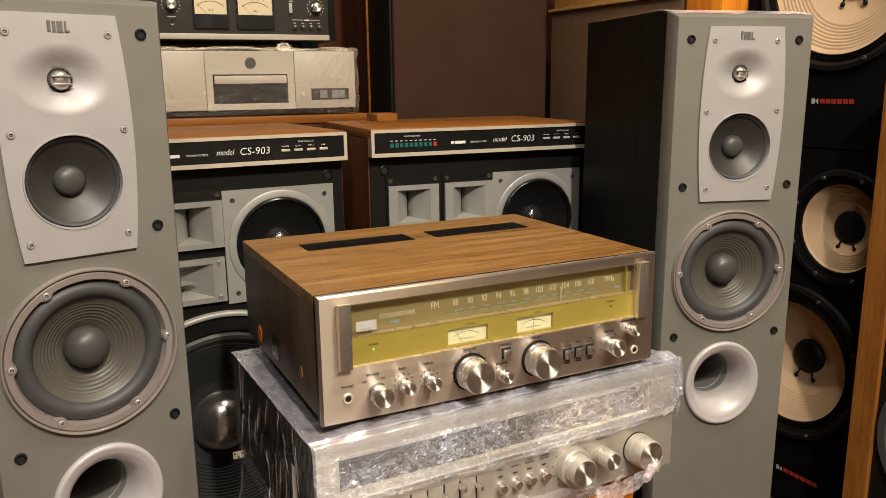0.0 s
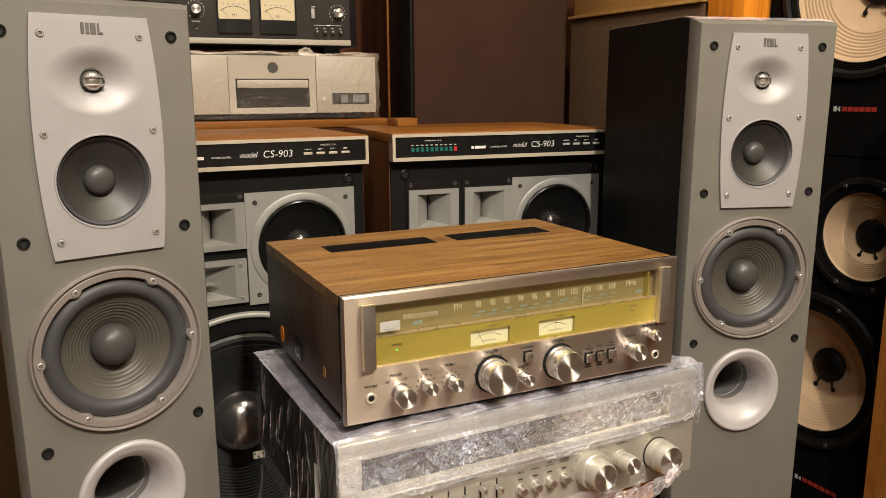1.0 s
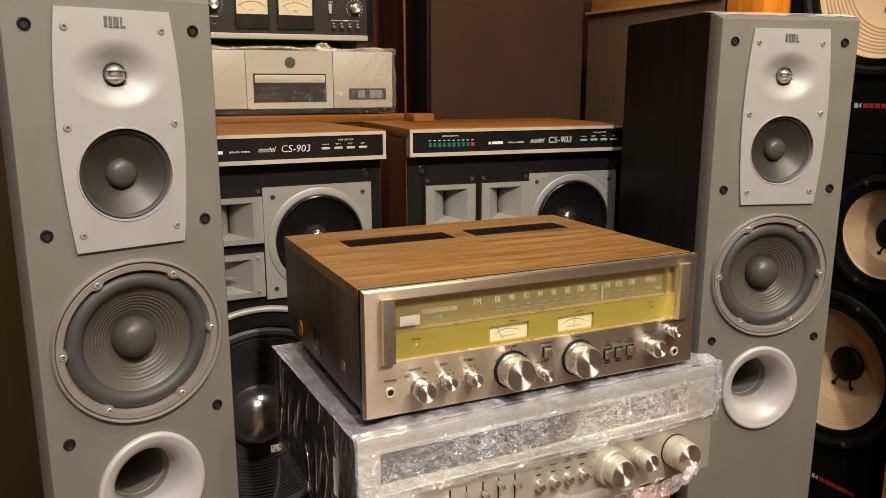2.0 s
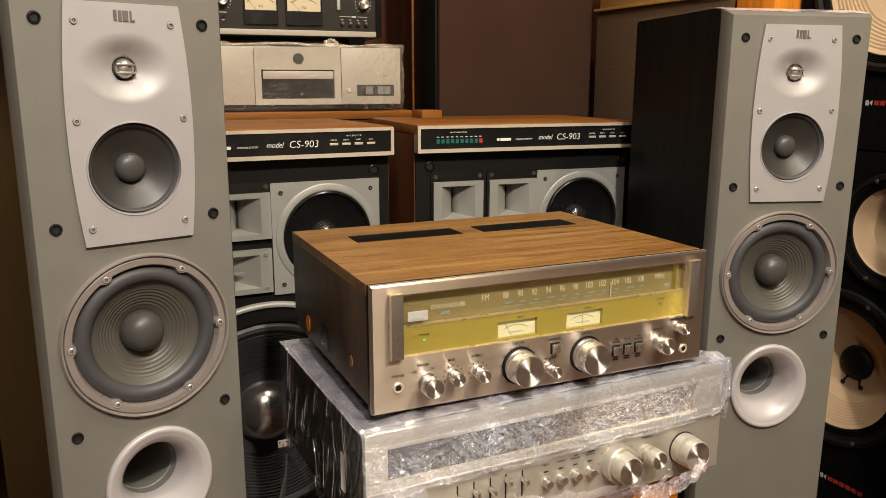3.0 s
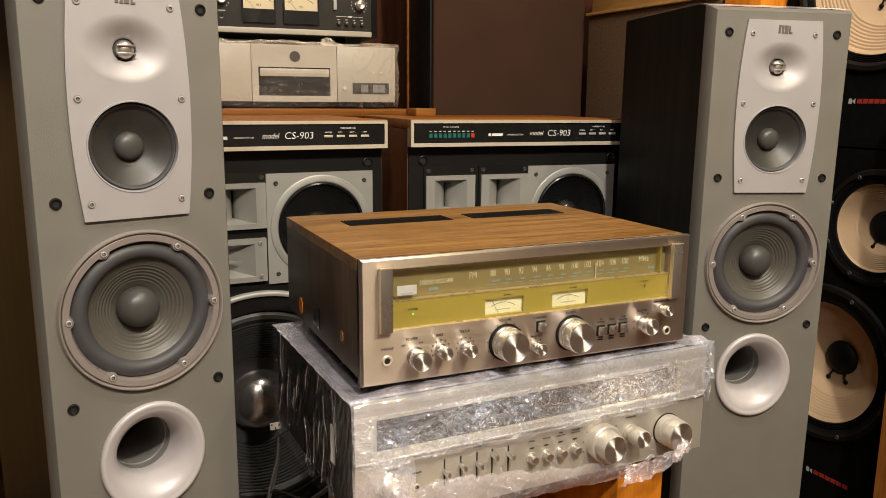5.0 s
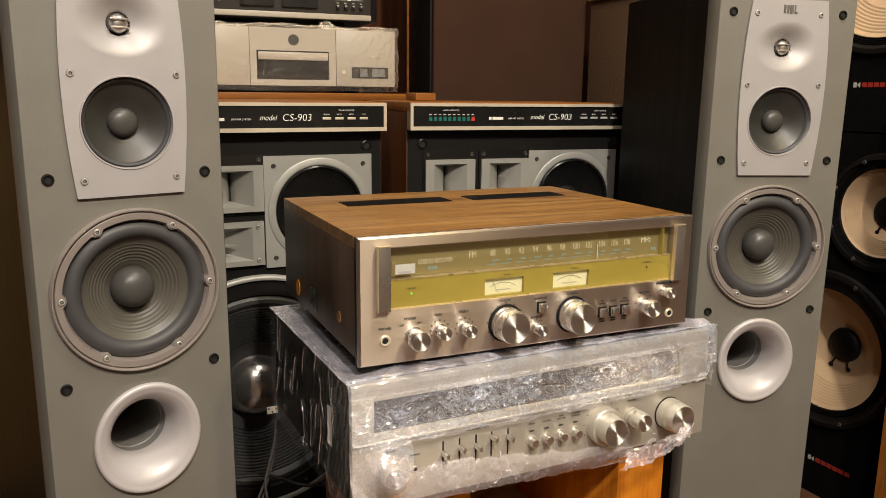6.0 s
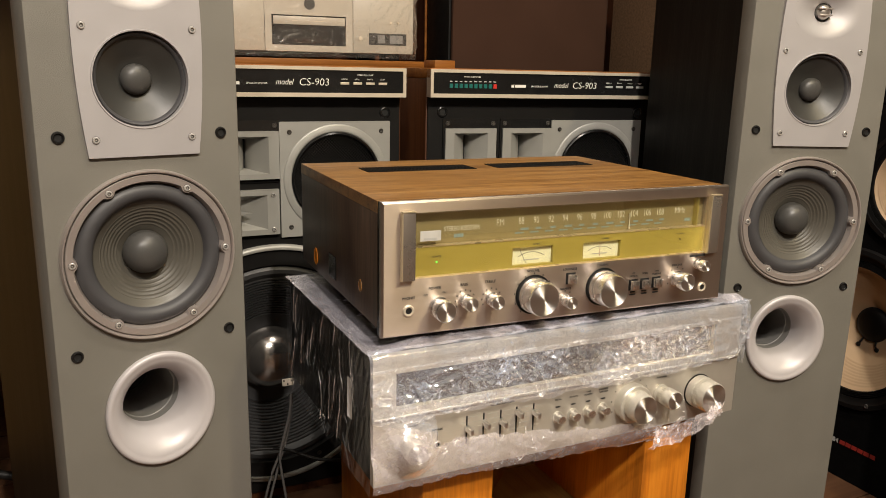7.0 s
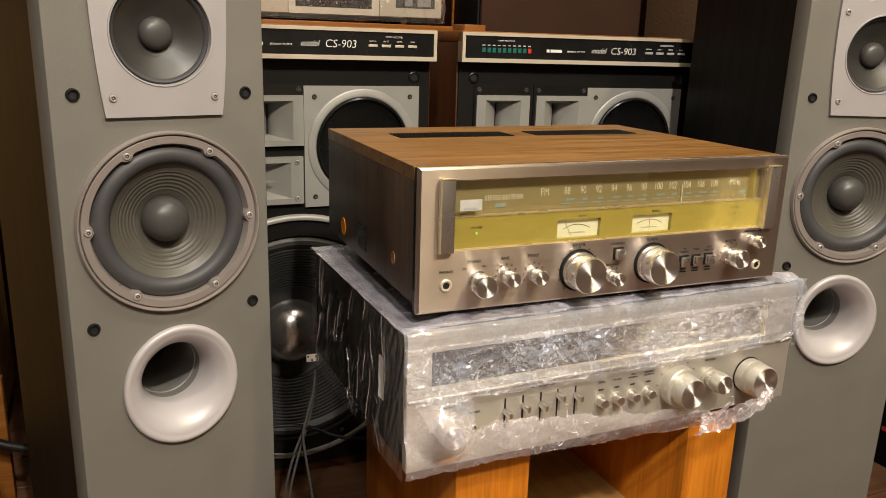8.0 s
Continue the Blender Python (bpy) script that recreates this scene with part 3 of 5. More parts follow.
    woof = part("woofer", bm, "silver_ring", t, "woofer in a cast silver ring", 0, 0, 0.609)
    outer = [(x, -0.0045, z) for x, z in ellipse(0, 0, 0.1010, 0.1010, 144)]
    inner = [(x, -0.0045, z) for x, z in ring_lobed(0, 0, 0.0922, 0.0052)]
    deep = [(x, 0.0060, z) for x, z in ring_lobed(0, 0, 0.0886, 0.0034)]
    part("frame_ring", loft([[(x * 0.9935, 0.0012, z * 0.9935) for x, _, z in outer], [(x * 0.9935, -0.0040, z * 0.9935) for x, _, z in outer], [(x * 0.985, -0.0048, z * 0.985) for x, _, z in outer], inner, deep]), "silver_ring", woof, "flat ring with six screw lobes")
    for k in range(6):
        put("screw", SCREW, woof, 0.0930 * math.cos(radians(60 * k)), -0.0045, 0.0930 * math.sin(radians(60 * k)))
    part("surround", lathe([(0.0892, 0.0050), (0.0875, 0.0015), (0.0835, -0.0015), (0.0785, -0.0028), (0.0735, -0.0015), (0.0695, 0.0022), (0.0672, 0.0075)], 72, close_last=False), "rubber", woof, "rolled black rubber surround", sharp=60)
    prof = [(0.0675, 0.0062)]
    for k in range(40):
        r = 0.0660 - k * 0.0009
        ridge = 0.0004 * math.sin(k * 1.25) if 8 < k < 36 else 0
        prof.append((r, 0.0068 + (0.0675 - r) * 0.56 + ridge))
    prof.append((0.020, 0.034))
    part("cone", lathe(prof, 72), "cone", woof, "ribbed grey cone", sharp=20)
    part("dust_cap", lathe([(0.0272, 0.0275), (0.0270, 0.0215), (0.0250, 0.0140), (0.0206, 0.0080), (0.0150, 0.0040), (0.0075, 0.0020), (0.0010, 0.0014)], 48), "cap", woof, sharp=60)
    # bass port
    rim = ((0.0022, -0.0001), (0.0024, -0.0030), (0.0014, -0.0056), (-0.0006, -0.0068), (-0.0034, -0.0070), (-0.0056, -0.0056))
    sizes = [(0.0676 + grow, 0.0738 + grow, y, 0.0) for grow, y in rim]
    for s in range(1, 13):
        turn = s / 12 * math.pi / 2
        k = 1 - math.sin(turn) ** 1.1
        sizes.append((0.0390 + 0.0230 * k, 0.0390 + 0.0292 * k, -0.0056 + 0.0516 * (1 - math.cos(turn)), 0.004 * (1 - k)))
    rings = [[(x, y, z) for x, z in ellipse(0, up, rx, rz, 56)] for rx, rz, y, up in sizes]
    port = part("bass_port", loft(rings), "port_silver", t, "flared oval silver bass port", 0, 0, 0.407, sharp=60)
    part("port_tube", lathe([(0.0390, 0.0455), (0.0388, 0.0600), (0.0376, 0.0610), (0.0376, 0.16)], 40, 0, 0.004, False), "tube_grey", port, "grey tube")
    part("port_end", lathe([(0.0378, 0.158), (0.001, 0.158)], 32, 0, 0.004), "hole", port)
    for x in (-0.095, 0.095):
        for z in (0.992, 0.756, 0.497):
            put("grille_socket", PEG, t, x, 0, z)
    return t


first = tower_speaker(pose(0.0495, 0.9955, 0, 0, 0, 13.7), "grey tower loudspeaker with silver drivers and black sides on the floor")
second = copy_thing(first, pose(1.0360, 0.886, 0, 0, 0.4, -17.6))
tagged(second, "grey tower loudspeaker with creased plastic film lying on its top")
bm = bmesh.new()
bmesh.ops.create_grid(bm, x_segments=24, y_segments=24, size=0.5)
for v in bm.verts:
    v.co = Vector((v.co.x * 0.245, 0.215 + v.co.y * 0.31, 1.0418 + 0.009 * (v.co.y + 0.5) * 0.31 + 0.0035 * abs(noise.noise(Vector((v.co.x * 9, v.co.y * 11, 0.3))))))
film = tagged(new("plastic_film", finish("plastic_film", bm, "top_film")), "creased clear protective film lying on a speaker top", "plastic film")
film.matrix_world = pose(1.0360, 0.886, 0, 0, 0.4, -17.6)
bm = bmesh.new()
rows = []
for i in range(61):
    x = -0.1232 + 0.2464 * i / 60
    rag = 0.0007 * noise.noise(Vector((x * 40, 0, 0))) + 0.0005 * noise.noise(Vector((x * 120, 1, 0)))
    rows.append([bm.verts.new((x, y, z)) for y, z in ((0.062, 1.0425), (0.046, 1.0405 + rag), (0.026 + rag, 1.0368), (0.0105 + rag, 1.0334 + 1.6 * rag))])
for a, b in zip(rows, rows[1:]):
    for k in range(3):
        bm.faces.new((a[k], b[k], b[k + 1], a[k + 1]))
put("film_edge", finish("film_edge", bm, "top_film", 12), film, label="bright creased edge of the film")


# ---- wooden four-way loudspeaker with a black header strip ----
def horn(name, x0, x1, z0, z1, t, slot):
    """A small exponential horn: square mouth narrowing to an upright slot."""
    cx = (x0 + x1) / 2
    w, h = (x1 - x0) / 2, (z1 - z0) / 2
    bm = plate(rect(-w, w, -h, h), [rect(-w * 0.66, w * 0.66, -h * 0.78, h * 0.78)], -0.006, 0.0)
    rings = []
    for s in range(7):
        f = s / 6
        k = (1 - f) ** 1.8
        rx, rz = w * (slot + (0.66 - slot) * k), h * (0.62 + 0.16 * k)
        rings.append([(x, -0.006 + 0.045 * f, z) for x, z in rect(-rx, rx, -rz, rz)])
    loft(rings, bm=bm)
    hp = part(name, bm, "rear_silver", t, "silver horn with a square mouth", cx, 0, (z0 + z1) / 2, sharp=30)
    part("throat", box(-w * slot, w * slot, 0.038, 0.040, -h * 0.62, h * 0.62), "hole", hp)
    return hp


def wooden_speaker(m, label, lit):
    W = 0.51
    t = thing("wooden_speaker", m, label, "loudspeaker", "pair of wooden four-way loudspeakers")
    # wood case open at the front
    part("side_panel", box(0, 0.018, 0.004, 0.365, 0, 0.822, 0.001), "shaded_teak", t, "reddish wood side panel with shade painted in")
    part("side_panel", box(W - 0.018, W, 0.004, 0.365, 0, 0.822, 0.001), "shaded_teak", t, "reddish wood side panel with shade painted in")
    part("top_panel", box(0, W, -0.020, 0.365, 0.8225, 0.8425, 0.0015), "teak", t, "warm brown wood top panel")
    part("bottom_panel", box(0.0182, W - 0.0182, 0.004, 0.365, 0, 0.018), "shaded_teak", t)
    part("back_panel", box(0.0182, W - 0.0182, 0.35, 0.365, 0.0182, 0.822), "black", t)
    # black front board
    holes = [ellipse(0.255, 0.278, 0.222, 0.222, 72), ellipse(0.3785, 0.636, 0.085, 0.085, 48)]
    holes += [rect(0.058, 0.127, 0.648, 0.718), rect(0.181, 0.250, 0.648, 0.718), rect(0.060, 0.250, 0.550, 0.610)]
    part("front_baffle", plate(rect(0.003, W - 0.003, 0.018, 0.822), holes, 0.0, 0.018), "black", t, "matt black front board")
    # header strip
    part("header_frame", plate(rect(0.0, W, 0.787, 0.8405), [rect(0.006, W - 0.006, 0.7945, 0.8345)], -0.026, 0.0), "cream_trim", t, "champagne metal frame of the header strip")
    head = part("header_panel", box(0.006, W - 0.006, -0.0235, -0.004, 0.7945, 0.8345), "black_gloss", t, "glossy black header panel")
    part("header_underside", box(0.001, W - 0.001, -0.0258, 0.0, 0.7866, 0.7872), "black", t)
    y = -0.0238
    letters("script_word", "model", 0.0145, "white_print", head, 0.2630, y, 0.8085, shear=0.35, squeeze=0.85, thin=0.006)
    letters("model_number", "CS-903", 0.0185, "white_print", head, 0.3045, y, 0.8072, shear=0.12, squeeze=1.02, thin=0.010)
    letters("small_word", "SPEAKER SYSTEM", 0.0046, "white_print", head, 0.2120, y, 0.8088, squeeze=1.05)
    bars("maker_mark", [(0, 0.006), (0.008, 0.024)], "white_print", head, 0.1690, y, 0.8105, 0.0055)
    letters("small_word", "TONE SELECTOR", 0.0040, "white_print", head, 0.4290, y, 0.8252, "CENTER")
    for k in range(4):
        part("selector_bar", box(0, 0.0165, -0.0016, 0.0, -0.0022, 0.0022, 0.0004), "cream_trim" if not lit else "grey_print", head, "", 0.3815 + 0.0245 * k, y, 0.8115)
        letters("small_word", ("NORMAL", "SOFT 1", "SOFT 2", "CRISP")[k], 0.0034, "white_print", head, 0.3897 + 0.0245 * k, y, 0.8178, "CENTER")
    if lit:
        letters("small_word", "POWER INDICATOR", 0.0038, "white_print", head, 0.0860, y, 0.8255, "CENTER")
        for k in range(10):
            part("indicator_window", box(0, 0.0068, -0.0006, 0.0002, -0.0042, 0.0042), "red_win" if k == 9 else "teal", head, "", 0.0392 + 0.01015 * k, y, 0.8095)
            bars("indicator_print", [(0.0, 0.0055)], "grey_print", head, 0.0392 + 0.01015 * k, y, 0.8180, 0.0020)
    # horns
    for x0, x1 in ((0.038, 0.147), (0.161, 0.270)):
        part("horn_plate", plate(rect(x0 - 0.004, x1 + 0.004, 0.634, 0.745), [rect(x0 + 0.018, x1 - 0.018, 0.6485, 0.7175)], -0.0035, 0.0), "black_gloss", t)
        hp = horn("horn", x0, x1, 0.640, 0.726, t, 0.03)
        hp.location.y = -0.0035
        for sx in (x0 + 0.006, x1 - 0.006):
            put("screw", SCREW_DARK, t, sx, -0.0035, 0.736)
    # wide fan horn with vanes
    bm = plate(rect(0.038, 0.268, 0.538, 0.621), [rect(0.052, 0.246, 0.548, 0.611)], -0.010, 0.0)
    loft([[(x, -0.010, z) for x, z in rect(0.052, 0.246, 0.548, 0.611)], [(x, 0.040, z) for x, z in rect(0.135, 0.163, 0.570, 0.589)]], close_last=True, bm=bm)
    fan = part("fan_horn", bm, "rear_silver", t, "wide silver horn with vanes", sharp=30)
    for sx in (-1, 1):
        for zc in (0.5795,):
            b2 = bmesh.new()
            tip, root = 0.149 + sx * 0.070, 0.149 + sx * 0.014
            vs = [b2.verts.new(p) for p in ((tip, -0.009, zc), (root, 0.036, zc + 0.004), (root, 0.036, zc - 0.004), (root, -0.004, zc + 0.0075), (root, -0.004, zc - 0.0075))]
            for f in ((0, 1, 3), (0, 3, 4), (0, 4, 2), (1, 2, 4, 3), (0, 2, 1)):
                b2.faces.new([vs[i] for i in f])
            part("vane", b2, "rear_silver", fan, sharp=10)
    for x in (0.046, 0.257):
        for z in (0.5475, 0.6115):
            put("screw", SCREW, fan, x, -0.010, z)
    # cone midrange on a square silver plate behind mesh
    bm = plate(rect(0.2715, 0.4850, 0.5300, 0.7420), [ellipse(0.3785, 0.636, 0.0905, 0.0905, 56)], -0.006, 0.0)
    mid = part("midrange_plate", bm, "rear_silver", t, "square silver plate of the midrange")
    loft_rings = [[(x, yy, z) for x, z in ellipse(0.3785, 0.636, r, r, 56)] for r, yy in ((0.1015, -0.0060), (0.1008, -0.0072), (0.0985, -0.0079), (0.0935, -0.0085), (0.0892, -0.0094), (0.0872, -0.0088), (0.0850, -0.004))]
    part("rim", loft(loft_rings), "rear_silver", mid, "raised rim", sharp=60)
    part("mesh_ring", lathe([(0.0862, -0.0105), (0.0835, -0.0125), (0.0810, -0.0105), (0.0805, 0.0)], 56, 0.3785, 0.636, False), "black_gloss", mid)
    prof = [(0.0835, 0.003), (0.070, 0.010), (0.050, 0.017), (0.030, 0.022), (0.010, 0.023)]
    part("cone", lathe(prof, 56, 0.3785, 0.636), "black", mid)
    part("dome", lathe([(0.0255, 0.022), (0.0245, 0.012), (0.0190, 0.003), (0.0110, -0.002), (0.0020, -0.0035)], 40, 0.3785, 0.636), "dome_chrome", mid, "silver dome", sharp=60)
    # fine wire mesh, crossed strands
    b2 = bmesh.new()
    step = 0.0042
    for ang in (45, -45):
        ca, sa = math.cos(radians(ang)), math.sin(radians(ang))
        for k in range(-19, 20):
            off = k * step
            half = math.sqrt(max(0.0, 0.0815 ** 2 - off * off))
            for a0, a1 in [(-1 + 0.25 * q, -0.75 + 0.25 * q) for q in range(8)]:
                quad = []
                for a, s in ((a0, -1), (a1, -1), (a1, 1), (a0, 1)):
                    u, w_ = half * a, off + s * 0.00042
                    px_, pz_ = u * ca - w_ * sa, u * sa + w_ * ca
                    rr = (px_ * px_ + pz_ * pz_) / 0.0815 ** 2
                    quad.append(b2.verts.new((0.3785 + px_, -0.0065 - 0.0055 * (1 - rr), 0.636 + pz_)))
                b2.faces.new(quad)
    part("wire_mesh", b2, "black_gloss", mid, "fine black wire mesh")
    for x in (0.290, 0.467):
        for z in (0.5485, 0.7235):
            put("screw", SCREW_DARK, mid, x, -0.006, z)
    # large woofer
    woof = part("woofer_ring", lathe([(0.2395, 0.0), (0.2385, -0.006), (0.2340, -0.0095), (0.2295, -0.008), (0.2285, -0.002)], 96, 0.255, 0.278, False), "rear_silver", t, "thin silver trim ring of the woofer", sharp=60)
    part("basket", lathe([(0.2290, -0.003), (0.2000, -0.003), (0.1960, 0.004)], 96, 0.255, 0.278, False), "black", woof, "black basket flange")
    for k in range(8):
        a = radians(22.5 + 45 * k)
        put("screw", SCREW_DARK, woof, 0.255 + 0.2145 * math.cos(a), -0.003, 0.278 + 0.2145 * math.sin(a))
    prof = [(0.1965, 0.003), (0.1900, -0.001), (0.1830, -0.0015), (0.1760, 0.004)]
    for k in range(15):
        r = 0.1730 - k * 0.0056
        d = 0.006 + (0.1760 - r) * 0.45
        prof += [(r, d), (r - 0.0012, d - 0.0018), (r - 0.0032, d - 0.0016), (r - 0.0044, d + 0.0016)]
    prof += [(0.085, 0.047), (0.060, 0.056)]
    part("cone", lathe(prof, 96, 0.255, 0.278), "dusty_black", woof, "ribbed black cone, slightly dusty", sharp=20)
    part("dome", lathe([(0.0635, 0.0525), (0.0625, 0.047), (0.0600, 0.045), (0.0570, 0.034), (0.0480, 0.022), (0.0340, 0.0125), (0.0180, 0.0070), (0.0010, 0.0052)], 56, 0.255, 0.278), "dome_chrome", woof, "large polished metal dome", sharp=60)
    for x in (0.033, W - 0.033):
        for z in (0.7580, 0.040):
            put("grille_socket", PEG_BIG, t, x, 0, z)
    return t


wooden_speaker(pose(0.547 - 0.51, 1.408, 0), "wooden loudspeaker with a black header strip, horns and large woofer", False)
wooden_speaker(pose(0.601 + 0.027 * math.sin(radians(6.5)), 1.389 + 0.027, 0, 0, 0, -6.5), "wooden loudspeaker with green indicator windows in its header strip", True)


# ---- stereo receiver ----
def turned_face(name, col):
    """Lathe-turned metal with the two-lobed shine of circular hairlines."""
    m, nt, b = nodes_of(name)
    b.inputs["Base Color"].default_value = (*col, 1)
    b.inputs["Metallic"].default_value, b.inputs["Roughness"].default_value = 0.97, 0.50
    b.inputs["Anisotropic"].default_value = 0.97
    b.inputs["Anisotropic Rotation"].default_value = 0.25
    tg = nt.nodes.new("ShaderNodeTangent")
    tg.direction_type, tg.axis = "RADIAL", "Y"
    nt.links.new(tg.outputs[0], b.inputs["Tangent"])
    return m


M["turned"] = turned_face("turned_face", (0.80, 0.77, 0.73))


def knob(parent, x, y, z, r, length, name="knob", base=0.0, notch=0, metal="knob"):
    """A turned aluminium knob: skirt, body with fine knurl, chamfer and a turned face."""
    n = 60
    if r > 0.018:
        profile = [(r * 1.02, 0.0), (r * 1.02, -length * 0.34), (r * 1.0, -length * 0.37), (r * 0.965, -length * 0.38), (r * 0.965, -length + 0.0022), (r * 0.915, -length), (r * 0.88, -length)]
    else:
        profile = [(r * 0.95, 0.0), (r * 0.95, -length * 0.10), (r * 0.80, -length * 0.13), (r * 0.80, -length * 0.40), (r * 0.98, -length * 0.50), (r * 1.0, -length * 0.55), (r * 1.0, -length + 0.0014), (r * 0.92, -length), (r * 0.88, -length)]
    body = lathe(profile, n, close_last=False)
    k = part(name, body, metal, parent, "turned aluminium knob", x, y, z)
    part("knob_face", lathe([(r * 0.895, -0.0004), (r * 0.86, 0.0), (r * 0.4, 0.0002), (0.0004, 0.0002)], 40), "turned", k, "", 0, -length, 0)
    if base:
        part("skirt", lathe([(base, 0.0006), (base, -0.0014), (base * 0.9, -0.0016), (r * 0.98, -0.0012)], 48, close_last=False), "black", k, "black ring behind the knob")
    if notch:
        b2 = bmesh.new()
        for i in range(notch):
            a = 2 * math.pi * i / notch
            ca, sa = math.cos(a), math.sin(a)
            rr, h, w = r * 0.965, r * 0.022, math.pi * r / notch * 0.55
            vs = []
            for yy in (-length * 0.36, -length * 0.62):
                for q, s in ((rr * 0.96, -w), (rr + h, -w * 0.6), (rr + h, w * 0.6), (rr * 0.96, w)):
                    vs.append(b2.verts.new((q * ca - s * sa, yy, q * sa + s * ca)))
            for i0 in range(3):
                b2.faces.new((vs[i0], vs[i0 + 1], vs[i0 + 5], vs[i0 + 4]))
            b2.faces.new((vs[4], vs[5], vs[6], vs[7]))
            b2.faces.new((vs[3], vs[2], vs[1], vs[0]))
        part("knurl", b2, metal, k)
    return k


def jack(parent, x, y, z, r, trim="gold_trim"):
    j = part("socket", lathe([(r, 0.0005), (r, -0.0012), (r * 0.85, -0.002), (r * 0.58, -0.0016), (r * 0.55, 0.0)], 28, close_last=False), trim, parent, "round headphone socket", x, y, z)
    part("socket_hole", lathe([(r * 0.58, -0.0008), (0.0004, -0.0006)], 20), "hole", j)
    return j


def lay_flat(bm, top):
    """Turns a board seen from the front into one seen from above, its face at that height."""
    for v in bm.verts:
        v.co = Vector((v.co.x, v.co.z, top - v.co.y))
    return bm


def receiver():
    W, Z0, Z1, D = 0.489, 0.541, 0.697, 0.374
    t = thing("stereo_receiver", pose(0.270, 0.782, 0, 0, 0, -1.8), "vintage silver stereo receiver in a walnut case on a wrapped amplifier", "receiver")
    vents = [(0.066, 0.236), (0.271, 0.441)]
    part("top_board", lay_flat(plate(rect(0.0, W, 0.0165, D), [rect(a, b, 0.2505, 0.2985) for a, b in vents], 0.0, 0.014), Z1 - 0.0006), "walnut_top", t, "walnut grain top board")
    for a, b in vents:
        v = part("vent", box(a, b, 0.2505, 0.2985, Z1 - 0.012, Z1 - 0.010), "hole", t, "sunken black vent grille")
        for i in range(34):
            x = a + 0.0025 + (b - a - 0.005) * i / 33
            part("vent_rib", box(x - 0.0014, x + 0.0014, 0.2490, 0.3000, Z1 - 0.0055, Z1 + 0.0004, 0.0005, 1), "black", v)
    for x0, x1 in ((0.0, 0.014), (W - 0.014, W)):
        part("side_board", box(x0, x1, 0.0165, D, Z0 + 0.008, Z1 - 0.0147, 0.0008), "walnut_side", t, "walnut side board with shade painted in")
    part("chassis", box(0.0145, W - 0.0145, 0.020, D - 0.002, Z0 + 0.004, Z1 - 0.0152), "black", t)
    part("front_rim", plate(rect(0.0004, W - 0.0004, Z0 + 0.001, Z1 - 0.001), [rect(0.0205, 0.4730, 0.6055, 0.6865)], 0.0085, 0.0163), "black_gloss", t, "black band behind the face plate")
    # screw holes in the visible side
    for y, z, r in ((0.291, 0.5715, 0.0125), (0.0780, 0.5835, 0.0075)):
        b2 = lathe([(r, 0.0), (r, -0.001), (r * 0.8, -0.0012), (r * 0.72, 0.0)], 24)
        for v in b2.verts:
            v.co = Vector((v.co.y, v.co.x * 0.8, v.co.z))
        part("screw_cap", b2, "orange_wood" if r > 0.01 else "walnut_top", t, "round copper-coloured screw cap", -0.0002, y, z)
    part("label_patch", box(-0.0012, 0.0, 0.185, 0.218, 0.5620, 0.5930), "black_gloss", t, "black label patch")
    for x in (0.05, W - 0.05):
        for y in (0.05, D - 0.04):
            b2 = lathe([(0.013, 0), (0.015, -0.0132), (0.001, -0.0132)], 24)
            for v in b2.verts:
                v.co = Vector((v.co.x, v.co.z, 0.5415 + v.co.y))
            part("foot", b2, "rubber", t, "", x, y, 0)
    # face plate with the dial window cut out
    win = (0.0235, 0.4700, 0.6085, 0.6835)
    bm = plate(rect(0.0022, W - 0.0022, Z0 + 0.0022, Z1 - 0.0022), [rect(*win)], 0.0, 0.013)
    o = [(x, 0.0, z) for x, z in rect(0.0022, W - 0.0022, Z0 + 0.0022, Z1 - 0.0022)]
    w = [(x, 0.0024, z) for x, z in rect(0, W, Z0, Z1)]
    w2 = [(x, 0.0084, z) for x, z in rect(0, W, Z0, Z1)]
    loft([o, w, w2], bm=bm)
    part("face_plate", bm, "alu", t, "brushed aluminium face plate with bright edges", sharp=20)
    # dial window
    part("dial_plate", box(0.0235, 0.4700, 0.0125, 0.0135, 0.6085, 0.6835), "dial_dark", t, "dark tinted tuning dial")
    b2 = plate(rect(0.0375, 0.4560, 0.6095, 0.6430), [rect(0.1655, 0.2215, 0.6120, 0.6335), rect(0.2650, 0.3205, 0.6120, 0.6335)], 0.0035, 0.0124)
    olive = part("dial_olive_plate", b2, "dial_olive", t, "olive yellow lower dial plate with two meter windows")
    part("dial_ledge", box(0.0375, 0.4560, 0.0030, 0.0120, 0.6430, 0.6442), "gold_trim", olive)
    part("dial_sill", box(0.0375, 0.4560, 0.0015, 0.0120, 0.6083, 0.6095), "gold_trim", olive)
    for x0, x1 in ((0.0222, 0.0378), (0.4555, 0.4716)):
        cap = part("window_end", box(x0, x1, -0.0062, 0.0120, 0.6075, 0.6848, 0.0008), "smoked_metal", t, "smoked metal end cap of the dial window")
        part("window_end_trim", box(x0 - 0.0004, x1 + 0.0004, -0.0066, -0.001, 0.6848, 0.6866, 0.0004), "gold_trim", cap)
        part("window_end_edge", box(x0 - 0.0012, x0 + 0.0006, -0.0064, -0.001, 0.6075, 0.6848), "gold_trim", cap)
    part("dial_glass", box(0.0380, 0.4553, -0.0030, -0.0012, 0.6088, 0.6832), "glass", t, "clear dial window").visible_shadow = False
    y = 0.0121
    letters("dial_word", "STEREO RECEIVER", 0.0080, "pale_print", t, 0.0790, y, 0.6580, squeeze=0.72)
    letters("dial_word", "FM", 0.0122, "pale_print", t, 0.1465, y, 0.6603, squeeze=0.74, thin=0.008)
